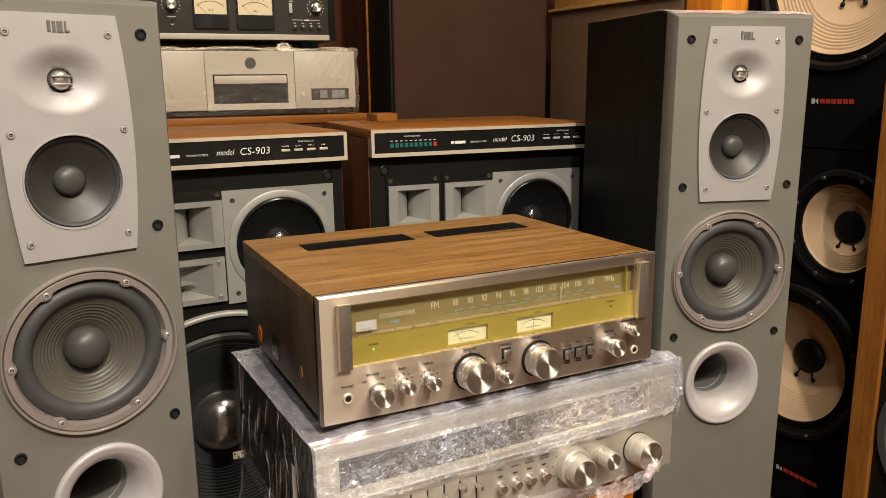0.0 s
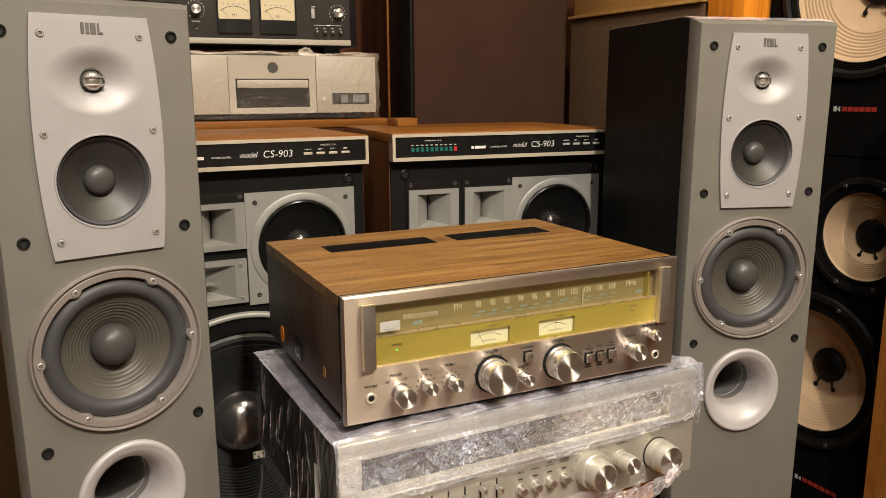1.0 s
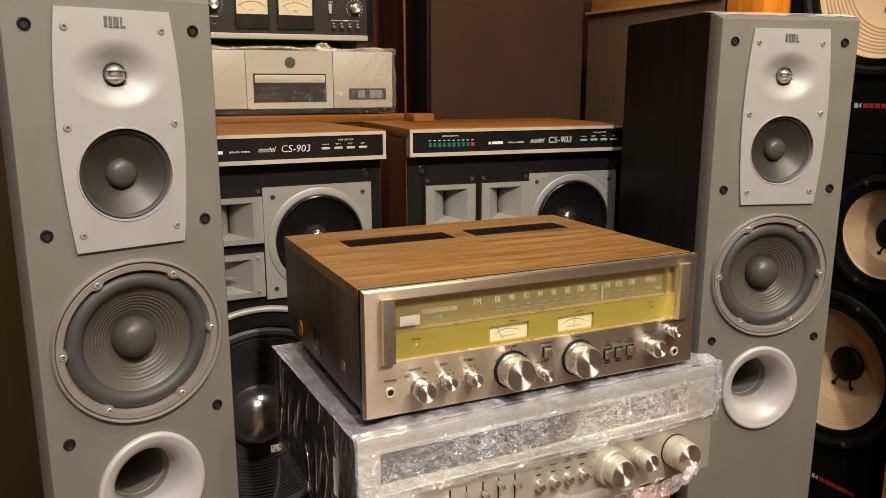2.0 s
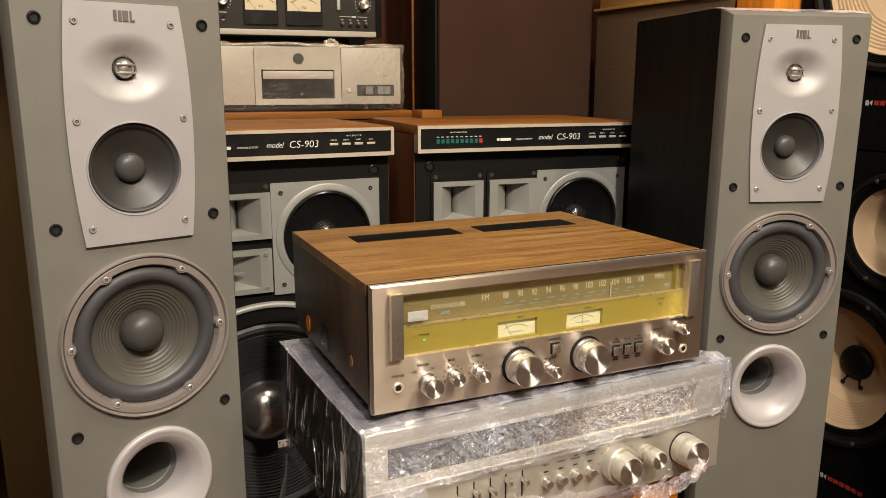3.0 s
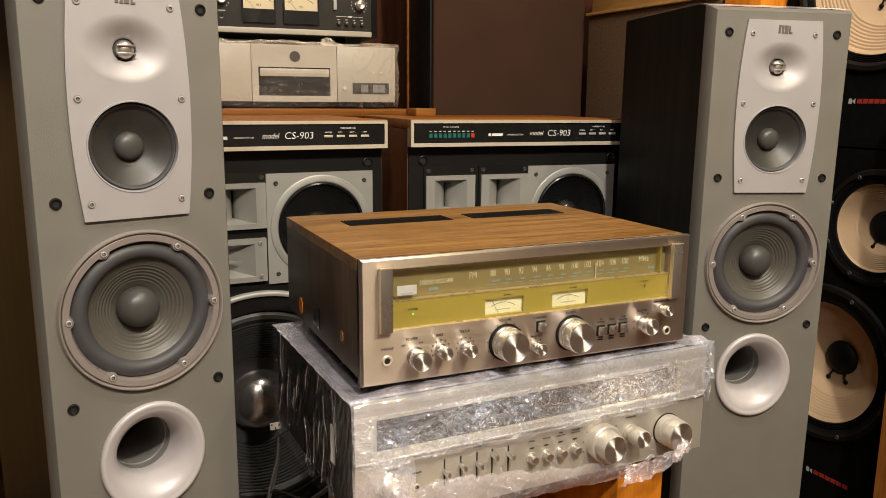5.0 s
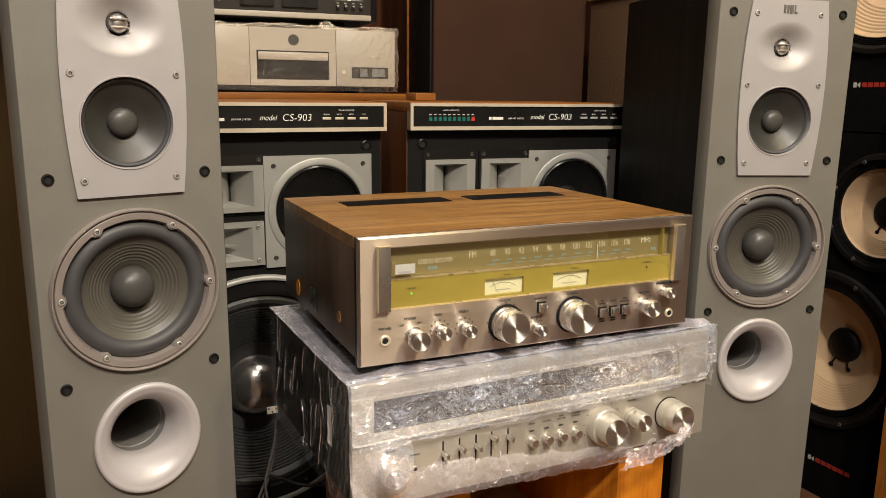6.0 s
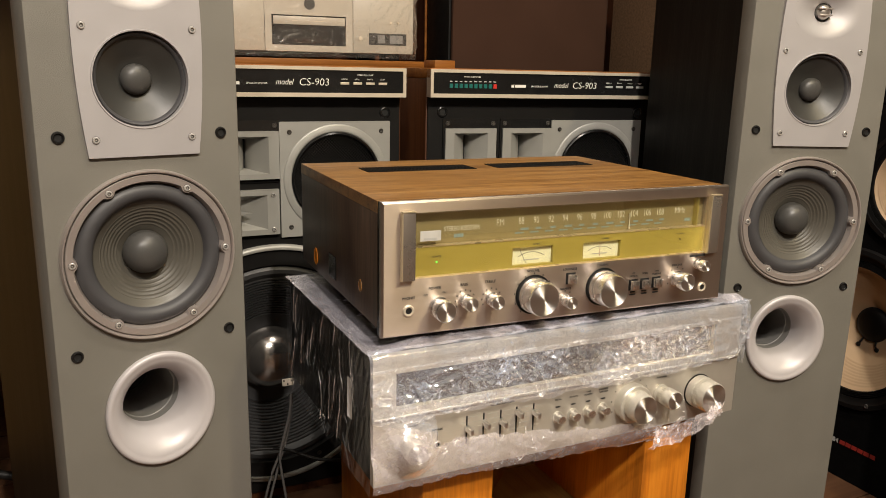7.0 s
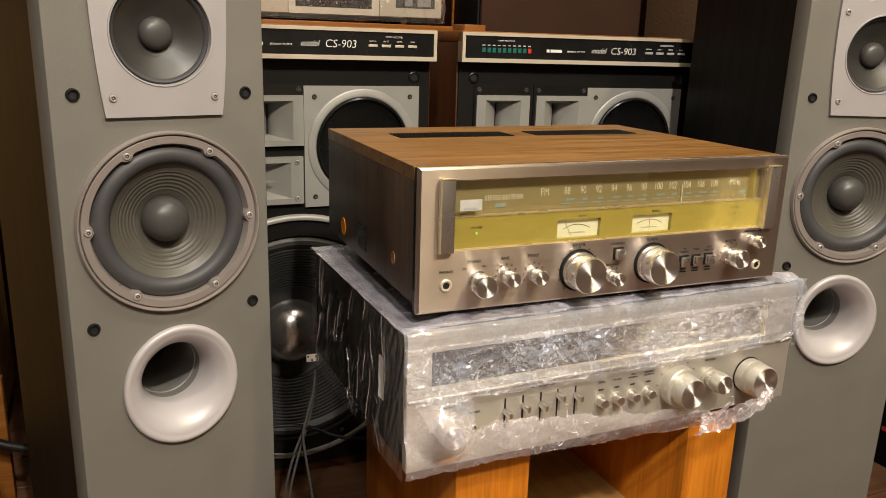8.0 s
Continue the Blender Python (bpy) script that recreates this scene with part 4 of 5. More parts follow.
    for i in range(11):
        letters("dial_number", str(88 + 2 * i), 0.0120, "pale_print", t, 0.1805 + 0.02055 * i, y, 0.6606, "CENTER", squeeze=0.68, thin=0.008)
        bars("scale_print", [(-0.0035, 0.0075)] if i % 3 else [(-0.004, 0.011)], "blue_print", t, 0.1805 + 0.02055 * i + 0.003, y, 0.6545, 0.0026)
        bars("scale_print", [(-0.008, 0.012)], "blue_print", t, 0.1805 + 0.02055 * i, y, 0.6500, 0.0016)
    letters("dial_word", "MHz", 0.0112, "pale_print", t, 0.4095, y, 0.6615, squeeze=0.8)
    bars("scale_print", [(0.0, 0.012), (0.335, 0.010)], "blue_print", t, 0.092, y, 0.6520, 0.0042)
    part("pointer", box(0.3357, 0.3365, 0.0085, 0.0100, 0.6450, 0.6660), "pale_print", t, "thin white tuning pointer")
    part("dial_end_wall", box(0.4405, 0.4420, 0.0036, 0.0120, 0.6444, 0.6832), "dial_olive", t, "yellow end wall inside the dial")
    part("price_label", box(0.0440, 0.0690, -0.0036, -0.0031, 0.6515, 0.6632), "sticker", t, "small white sticker on the dial window")
    bars("sticker_print", [(0.004, 0.0155)], "grey_print", t, 0.0440, -0.0037, 0.6540, 0.0022)
    for x, z, nm, mt in ((0.0670, 0.6250, "power_light", "led"), (0.4150, 0.6285, "stereo_light", "black_gloss")):
        part(nm, lathe([(0.0014, 0.0004), (0.0013, -0.0008), (0.0004, -0.0011)], 14), mt, t, "small indicator light", x, 0.0035, z)
    letters("plate_word", "POWER", 0.0036, "black_print", t, 0.0670, 0.0033, 0.6300, "CENTER")
    letters("plate_word", "FM STEREO", 0.0030, "black_print", t, 0.4150, 0.0033, 0.6345, "CENTER")
    for x0, x1, word, needle in ((0.1655, 0.2215, "SIGNAL", -0.55), (0.2650, 0.3205, "TUNING", 0.0)):
        mt = part("meter", box(x0 - 0.001, x1 + 0.001, 0.0085, 0.0095, 0.611, 0.6345), "meter_face", t, "pale meter face with a needle")
        cx = (x0 + x1) / 2
        b2 = bmesh.new()
        for i in range(14):
            a0, a1 = radians(58 + 64 * i / 14), radians(58 + 64 * (i + 1) / 14)
            q = [b2.verts.new((cx + r * math.cos(a), 0.0083, 0.5930 + r * math.sin(a))) for r, a in ((0.0330, a0), (0.0330, a1), (0.0336, a1), (0.0336, a0))]
            b2.faces.new(q)
        part("meter_scale", b2, "black_print", mt)
        b2 = bmesh.new()
        dx = needle * 0.028
        q = [b2.verts.new(p) for p in ((cx + dx * 0.45 - 0.0003, 0.0081, 0.6135), (cx + dx * 0.45 + 0.0003, 0.0081, 0.6135), (cx + dx + 0.0003, 0.0081, 0.629), (cx + dx - 0.0003, 0.0081, 0.629))]
        b2.faces.new(q)
        part("needle", b2, "red_print" if needle == 0 else "black_print", mt)
        bars("meter_print", [(0, 0.022)], "grey_print", mt, cx - 0.011, 0.0082, 0.6170, 0.0014)
        letters("plate_word", word, 0.0030, "black_print", t, cx + 0.004, 0.0033, 0.6360, "CENTER")
    # controls
    knob(t, 0.0690, 0, 0.5725, 0.0128, 0.024)
    knob(t, 0.1030, 0, 0.5765, 0.0086, 0.020)
    knob(t, 0.1370, 0, 0.5755, 0.0086, 0.020)
    knob(t, 0.1945, 0, 0.5750, 0.0216, 0.027, "volume_knob", base=0.0246, notch=72)
    knob(t, 0.2395, 0, 0.5640, 0.0078, 0.019)
    knob(t, 0.2945, 0, 0.5755, 0.0218, 0.027, "tuning_knob", base=0.0246, notch=72)
    knob(t, 0.4125, 0, 0.5755, 0.0118, 0.023)
    knob(t, 0.4445, 0, 0.5935, 0.0076, 0.018)
    for x, z, w_ in ((0.2465, 0.5905, 0.0105), (0.3420, 0.5735, 0.0105), (0.3600, 0.5735, 0.0105), (0.3785, 0.5740, 0.0105)):
        well = part("button_well", box(x - w_ / 2 - 0.0014, x + w_ / 2 + 0.0014, -0.0006, 0.001, z - 0.0072, z + 0.0072), "black", t)
        part("button", box(x - w_ / 2, x + w_ / 2, -0.0075, 0.0, z - 0.0058, z + 0.0058, 0.0008), "knob", well, "square metal push button")
    jack(t, 0.0320, 0, 0.5712, 0.0068, "cream_trim")
    jack(t, 0.4560, 0, 0.5600, 0.0064, "cream_trim")
    for txt, x, z, s in (("PHONES", 0.0320, 0.5845, 0.0040), ("POWER", 0.0640, 0.5935, 0.0042), ("OFF", 0.0530, 0.5865, 0.0030), ("ON", 0.0760, 0.5880, 0.0030), ("BASS", 0.1010, 0.5945, 0.0042), ("TREBLE", 0.1350, 0.5950, 0.0042), ("VOLUME", 0.1930, 0.6030, 0.0042), ("LOUDNESS", 0.2450, 0.6010, 0.0038), ("BALANCE", 0.2400, 0.5765, 0.0036), ("TUNING", 0.2930, 0.6025, 0.0042), ("FM", 0.3420, 0.5880, 0.0030), ("MUTING", 0.3420, 0.5840, 0.0030), ("MODE", 0.3595, 0.5865, 0.0030), ("TAPE", 0.3785, 0.5880, 0.0030), ("MONITOR", 0.3785, 0.5840, 0.0030), ("SELECTOR", 0.4110, 0.5930, 0.0034)):
        letters("plate_word", txt, s * 1.12, "black_print", t, x, -0.0003, z, "CENTER", squeeze=0.95)
    bars("plate_print", [(0, 0.026)], "black_print", t, 0.4310, -0.0003, 0.6045, 0.0024)
    for x in (0.3420, 0.3600, 0.3785):
        bars("plate_print", [(-0.004, 0.008)], "black_print", t, x, -0.0003, 0.5640, 0.0018)
        bars("plate_print", [(-0.0045, 0.009)], "black_print", t, x, -0.0003, 0.5605, 0.0018)
    # scale ticks round the knobs
    for cx, cz, r, n_, a0, a1 in ((0.1945, 0.575, 0.0262, 11, -50, 230), (0.1030, 0.5765, 0.0125, 9, -30, 210), (0.1370, 0.5755, 0.0125, 9, -30, 210), (0.2395, 0.564, 0.0112, 7, -30, 210), (0.4125, 0.5755, 0.0155, 6, 20, 200)):
        for i in range(n_):
            a = radians(a0 + (a1 - a0) * i / (n_ - 1))
            put("scale_dot", DOT, t, cx + r * math.cos(a), -0.0003, cz + r * math.sin(a))
    return t


DOT = finish("scale_dot", box(-0.0007, 0.0007, -0.0001, 0.0002, -0.0009, 0.0009), "black_print")
receiver()


# ---- wrapped amplifier below it ----
def amplifier():
    W, Z0, Z1, D = 0.551, 0.3670, 0.526, 0.372
    t = thing("amplifier", pose(0.254, 0.766, 0), "silver amplifier with equalizer sliders, partly wrapped in stretch film", "amplifier")
    part("cabinet", box(0.002, W - 0.002, 0.0105, D, Z0, Z1, 0.002), "black_vinyl", t, "black cabinet")
    b2 = plate(rect(0, W, Z0, Z1), [rect(0.028, 0.505, 0.4600, 0.5035)], 0.0, 0.0104)
    part("face_plate", b2, "alu_warm", t, "champagne aluminium face plate")
    part("dial_plate", box(0.028, 0.505, 0.0085, 0.0100, 0.4600, 0.5035), "black_gloss", t, "dark smoked dial")
    part("dial_glass", box(0.0282, 0.5048, 0.0004, 0.0016, 0.4602, 0.5033), "glass", t).visible_shadow = False
    part("ledge", box(0.0, W, -0.0030, 0.0, 0.4500, 0.4530, 0.0008), "alu_warm", t, "thin raised ledge under the dial")
    for x in (0.05, W - 0.05):
        for y in (0.05, D - 0.05):
            part("foot", box(x - 0.016, x + 0.016, y - 0.016, y + 0.016, 0.3625, Z0, 0.002), "rubber", t)
    k1 = knob(t, 0.3640, 0, 0.4130, 0.0205, 0.032, "volume_knob", notch=40, metal="knob_pale")
    part("collar", lathe([(0.0262, 0.0), (0.0262, -0.012), (0.0250, -0.0135), (0.0200, -0.0135)], 48, close_last=False), "knob_pale", k1, "wider ring behind the knob")
    knob(t, 0.4150, 0, 0.4165, 0.0130, 0.030, "function_knob", notch=24, metal="knob_pale")
    knob(t, 0.4815, 0, 0.4095, 0.0225, 0.032, "tuning_knob", base=0.024, notch=44, metal="knob_pale")
    knob(t, 0.0430, 0, 0.4150, 0.0135, 0.030, "speaker_knob", metal="knob_pale")
    jack(t, 0.0805, 0, 0.4065, 0.0046, "screw")
    for x, z in ((0.1190, 0.4205), (0.1420, 0.4240), (0.1655, 0.4215), (0.1880, 0.4295), (0.2125, 0.4250)):
        s = part("slider_slot", box(x - 0.0010, x + 0.0010, -0.0004, 0.001, 0.4000, 0.4360), "hole", t)
        part("slider", box(x - 0.0024, x + 0.0024, -0.0155, -0.0003, z - 0.0036, z + 0.0036, 0.0012), "knob", s, "small metal slider")
    b2 = bmesh.new()
    for i in range(6):
        z = 0.4005 + 0.0066 * i
        box(0.1110, 0.2220, -0.0002, 0.0001, z - 0.00013, z + 0.00013, bm=b2)
    part("scale_grid", b2, "grey_print", t)
    for x in (0.2490, 0.2720, 0.2950, 0.3185):
        b = part("push_button", lathe([(0.0062, 0.0), (0.0060, -0.0100), (0.0052, -0.0115), (0.0003, -0.0115)], 24), "knob", t, "round push button", x, 0, 0.4110)
        part("button_ring", lathe([(0.0082, 0.0002), (0.0080, -0.0012), (0.0064, -0.0012)], 24, close_last=False), "knob_pale", b)
        bars("plate_print", [(-0.0035, 0.007)], "black_print", t, x, -0.0003, 0.4250, 0.0018)
    for txt, x, z, s in (("SPEAKERS", 0.0480, 0.4350, 0.0034), ("PHONES", 0.0805, 0.4245, 0.0036), ("GRAPHIC EQUALIZER", 0.1680, 0.4430, 0.0034), ("EQUAL", 0.2490, 0.4340, 0.0030), ("FM MUTE", 0.2720, 0.4340, 0.0030), ("TAPE", 0.2950, 0.4372, 0.0030), ("MONITOR", 0.2950, 0.4334, 0.0030), ("LOUDNESS", 0.3190, 0.4372, 0.0030), ("CONTOUR", 0.3190, 0.4334, 0.0030), ("FUNCTION", 0.4150, 0.4385, 0.0034)):
        letters("plate_word", txt, s, "black_print", t, x, -0.0003, z, "CENTER")
    part("phones_line", box(0.0803, 0.0807, -0.0002, 0.0001, 0.4125, 0.4225), "black_print", t)
    for i in range(9):
        a = radians(-20 + 220 * i / 8)
        put("scale_dot", DOT, t, 0.364 + 0.031 * math.cos(a), -0.0003, 0.413 + 0.031 * math.sin(a))
    return t


amplifier()


def crease(p, scale):
    """Sharp folds: ridges where the noise crosses zero."""
    return 1 - min(1.0, 3.2 * abs(noise.noise(p * scale)))


def grid_sheet(nx, ny, place, keep=lambda u, v: True, jitter=0.0):
    """A sheet of small triangles; jitter scatters the grid so that the facets are uneven."""
    bm = bmesh.new()
    rnd = random.Random(nx * 1000 + ny)

    def spot(i, j):
        du = rnd.uniform(-jitter, jitter) if 0 < i < nx else 0.0
        dv = rnd.uniform(-jitter, jitter) if 0 < j < ny else 0.0
        return place((i + du) / nx, (j + dv) / ny)

    vs = [[bm.verts.new(spot(i, j)) for j in range(ny + 1)] for i in range(nx + 1)]
    for i in range(nx):
        for j in range(ny):
            if keep((i + 0.5) / nx, (j + 0.5) / ny):
                a, b, c, d = vs[i][j], vs[i + 1][j], vs[i + 1][j + 1], vs[i][j + 1]
                if rnd.random() < 0.5:
                    bm.faces.new((a, b, c)), bm.faces.new((a, c, d))
                else:
                    bm.faces.new((a, b, d)), bm.faces.new((b, c, d))
    bmesh.ops.delete(bm, geom=[v for v in bm.verts if not v.link_faces], context="VERTS")
    return bm


def glint_ribbons(place, count, u_range, v_range, lean, length, width, seed, out, cluster=6.0):
    """Thin doubled folds as short crooked ribbons on a sheet, whitened to paint glints."""
    bm = bmesh.new()
    rnd = random.Random(seed)
    made = 0
    while made < count:
        u, v = rnd.uniform(*u_range), rnd.uniform(*v_range)
        if noise.noise(Vector((u * cluster, v * 2, seed))) < rnd.uniform(-0.35, 0.45):
            continue
        made += 1
        n = rnd.randint(3, 7)
        ang = radians(rnd.gauss(lean, 32))
        step = rnd.uniform(*length) / n
        w = rnd.uniform(*width)
        left, right = [], []
        for k in range(n + 1):
            p = Vector(place(min(max(u, 0.0), 1.0), min(max(v, 0.0), 1.0)))
            side = place(min(max(u - 0.01 * math.sin(ang), 0.0), 1.0), min(max(v + 0.03 * math.cos(ang), 0.0), 1.0))
            d = Vector(side) - p
            d = d.normalized() if d.length > 1e-6 else Vector((0, 0, 1))
            taper = w * math.sin(math.pi * (k + 0.35) / (n + 0.7))
            left.append(bm.verts.new(p + Vector(out) * 0.0012 + d * taper))
            right.append(bm.verts.new(p + Vector(out) * 0.0022 - d * taper))
            ang += radians(rnd.gauss(0, 22))
            u += step * math.cos(ang) / 0.566
            v += step * math.sin(ang) / 0.18
        for k in range(n):
            bm.faces.new((left[k], left[k + 1], right[k + 1], right[k]))
    return bm


def stretch_film():
    t = thing("stretch_film", pose(0.254, 0.766, 0), "crinkled clear stretch film wrapped round the amplifier", "plastic film")
    zt, zb = 0.5335, 0.3500

    def hem(x):
        """The ragged lower edge of the wrap across the front."""
        if x < 0.10:
            z = 0.366
        elif x < 0.42:
            z = 0.369 - 0.018 * (x - 0.1) / 0.32
        else:
            z = 0.352 + 0.9 * (x - 0.42)
        return z + 0.004 * noise.noise(Vector((x * 30, 0, 7))) + 0.002 * noise.noise(Vector((x * 90, 0, 3)))

    def front(u, v):
        x = -0.006 + 0.566 * u
        z = zb + (zt - zb) * v
        z = max(z, hem(x) - 0.001)
        p = Vector((x, z * 1.3, 0.0))
        amp = 1.0 if 0.450 < z < 0.512 else (0.18 if z > 0.425 else 0.20)
        amp *= 0.35 + 0.9 * min(1.0, max(0.0, 0.5 + 1.3 * noise.noise(p * 9 + Vector((5, 1, 0)))))
        q = Vector((x + 0.6 * z, z * 1.2 - 0.25 * x, 0.0))
        fold = crease(q + Vector((0, 0, 2)), 26) * 0.0045 + crease(q + Vector((3, 0, 5)), 62) * 0.0036 + crease(p + Vector((1, 4, 5)), 130) * 0.0012 + noise.noise(p * 190) * 0.0008
        bulge = 0.0
        if z < 0.410:
            bulge = 0.018 * (1 - ((z - 0.385) / 0.03) ** 2) * (0.6 + 0.6 * noise.noise(Vector((x * 14, 0, 1)))) if abs(z - 0.385) < 0.03 else 0.0
        kx = math.exp(-((x - 0.043) ** 2 + (z - 0.413) ** 2) / 0.00085) * 0.036
        edge = 0.010 * max(0, (v - 0.93) / 0.07) ** 2
        return (x, -0.0065 - amp * fold - max(bulge, 0, kx) + edge, z)

    def keep_front(u, v):
        x, z = -0.006 + 0.566 * u, zb + (zt - zb) * v
        if z < hem(x):
            return False
        ragged = 0.006 * noise.noise(Vector((x * 18, z * 30, 4))) + 0.003 * noise.noise(Vector((x * 60, z * 60, 9)))
        top = 0.4495 - 0.005 * math.sin(x * 7) + ragged
        low = 0.402 + 0.010 * math.sin(x * 9 + 1) - 0.012 * max(0, (x - 0.30) / 0.15) + ragged
        if x > 0.40:
            low = min(low, hem(x) + 0.020 + ragged)
        return not (x > 0.068 + 2 * ragged and low < z < top)

    def milky(u, v):
        x, z = -0.006 + 0.566 * u, zb + (zt - zb) * v
        return z < 0.425 + 0.022 * max(0.0, 1 - max(0.0, x - 0.03) / 0.06) + 0.01 * noise.noise(Vector((x * 20, 0, 8)))

    part("front_sheet", grid_sheet(330, 108, front, lambda u, v: keep_front(u, v) and not milky(u, v), 0.42), "film", t, "crinkled film across the front", sharp=22)
    part("lower_hem", grid_sheet(330, 108, front, lambda u, v: keep_front(u, v) and milky(u, v), 0.42), "film_milky", t, "milky lower hem of the film", sharp=25)

    tagged(part("crease_glints", glint_ribbons(front, 430, (0.02, 0.98), (0.55, 0.89), 50, (0.0010, 0.0060), (0.00005, 0.00020), 5, (0, -1, 0), 9.0), "film_glint", t, "painted glints along creases in the film", sharp=5), kind="stuff")
    tagged(part("crease_glints", glint_ribbons(front, 60, (0.0, 0.80), (0.09, 0.32), 25, (0.0015, 0.009), (0.00006, 0.00018), 8, (0, -1, 0), 9.0), "film_glint", t, "painted glints along creases in the lower hem", sharp=5), kind="stuff")

    def side(u, v):
        y = 0.374 * u
        z = 0.352 + 0.006 * (1 - u) + (0.5335 - 0.352) * v
        p = Vector((0, y * 1.0 + (z - 0.4) * 0.45, z * 0.22))
        fold = crease(p + Vector((1, 0, 0)), 22) * 0.45 + crease(p + Vector((4, 2, 0)), 62) * 0.42 + crease(p + Vector((2, 5, 0)), 120) * 0.13
        return (-0.0045 - 0.0013 * fold, y - 0.004, z + 0.003 * noise.noise(Vector((y * 25, 0, 2))) * (1 - v))

    part("side_sheet", grid_sheet(220, 40, side, jitter=0.1), "film_side", t, "film stretched in slanting folds over the side", sharp=40)

    tagged(part("crease_glints", glint_ribbons(side, 26, (0.03, 0.97), (0.05, 0.95), 112, (0.015, 0.080), (0.00005, 0.00016), 3, (-1, 0, 0)), "film_glint_line", t, "painted glints along slanting creases", sharp=5), kind="stuff")

    def right(u, v):
        y = 0.20 * u
        z = 0.44 + 0.094 * v - 0.02 * u
        p = Vector((0.3, y, z))
        return (0.5560 + 0.005 * crease(p, 24) + 0.003 * crease(p, 60), y - 0.004, z)

    part("side_sheet", grid_sheet(50, 30, right, jitter=0.4), "film", t, "loose crinkled film on the far side", sharp=9)

    def top(u, v):
        x, y = -0.005 + 0.563 * u, 0.002 + 0.372 * v
        p = Vector((x, y * 2.2, 0.7))
        edge = min(1.0, max(0.0, (0.03 - y) / 0.03))
        return (x, y, 0.5268 + 0.0085 * min(1.0, max(0.0, (x - 0.012) / 0.05)) * math.exp(-((y - 0.022) / 0.020) ** 2) + 0.0008 * crease(p, 9) + 0.0005 * crease(p, 40) + 0.0025 * edge * crease(p, 22))

    part("top_sheet", grid_sheet(150, 100, top, jitter=0.3), "top_film", t, "film drawn tight over the top", sharp=40)

    def tape(u, v):
        return (-0.0112 - 0.004 * max(0, u - 0.6) * (1 - v), 0.040 + 0.014 * u + 0.004 * v + 0.002 * noise.noise(Vector((v * 5, u, 0))), 0.436 + 0.050 * v + 0.004 * noise.noise(Vector((u * 4, v, 3))))

    part("tape_strip", grid_sheet(8, 16, tape), "paper", t, "curling strip of white tape")
    # gathered edge of film running up across the knobs at the right end

    def tail(u, v):
        pts = [(0.395, 0.351), (0.425, 0.356), (0.446, 0.370), (0.463, 0.382), (0.482, 0.386), (0.498, 0.384), (0.512, 0.380)]
        k = min(int(u * 6), 5)
        f = u * 6 - k
        x = pts[k][0] * (1 - f) + pts[k + 1][0] * f
        z = pts[k][1] * (1 - f) + pts[k + 1][1] * f
        w = 0.030 - 0.010 * u
        q = Vector((x, v * 0.03, 1.0))
        lift = 0.5 * crease(q, 40) + 0.5 * crease(q + Vector((1, 2, 0)), 85)
        return (x + 0.35 * w * (v - 0.5), -0.012 - 0.024 * math.exp(-((x - 0.465) / 0.035) ** 2) - 0.009 * lift, z + w * (v - 0.22) + 0.003 * noise.noise(Vector((x * 70, v * 3, 0))))

    part("film_tail", grid_sheet(90, 14, tail, jitter=0.35), "film_milky", t, "gathered edge of film under the knobs", sharp=9)
    return t


stretch_film()


# ---- wooden stand under the amplifier ----
def wooden_stand():
    t = thing("wooden_stand", pose(0, 0, 0), "open-fronted orange wooden stand on the floor under the amplifier", "stand")
    part("side_post", box(0.332, 0.432, 0.800, 1.130, 0.0, 0.3420, 0.0015), "orange_wood", t, "thick orange wood side")
    part("side_post", box(0.680, 0.767, 0.800, 1.130, 0.0, 0.3420, 0.0015), "orange_wood", t, "thick orange wood side")
    part("top_board", box(0.330, 0.769, 0.806, 1.130, 0.3425, 0.3620, 0.0015), "shaded_teak", t)
    part("back_board", box(0.4325, 0.6795, 1.085, 1.105, 0.0, 0.3420), "teak", t)
    part("shelf", box(0.4325, 0.6795, 0.815, 1.0845, 0.13, 0.15), "ochre_wood", t, "yellowish inner shelf")
    b2 = bmesh.new()
    pts = [(0.4325, 0.90), (0.4325, 1.0845), (0.62, 1.0845)]
    lo = [b2.verts.new((x, y, 0.1505)) for x, y in pts]
    hi = [b2.verts.new((x, y, 0.3420)) for x, y in pts]
    b2.faces.new(lo), b2.faces.new(hi)
    for i in range(3):
        j = (i + 1) % 3
        b2.faces.new((lo[i], lo[j], hi[j], hi[i]))
    part("inner_panel", b2, "teak", t, "slanting inner panel")
    return t


wooden_stand()


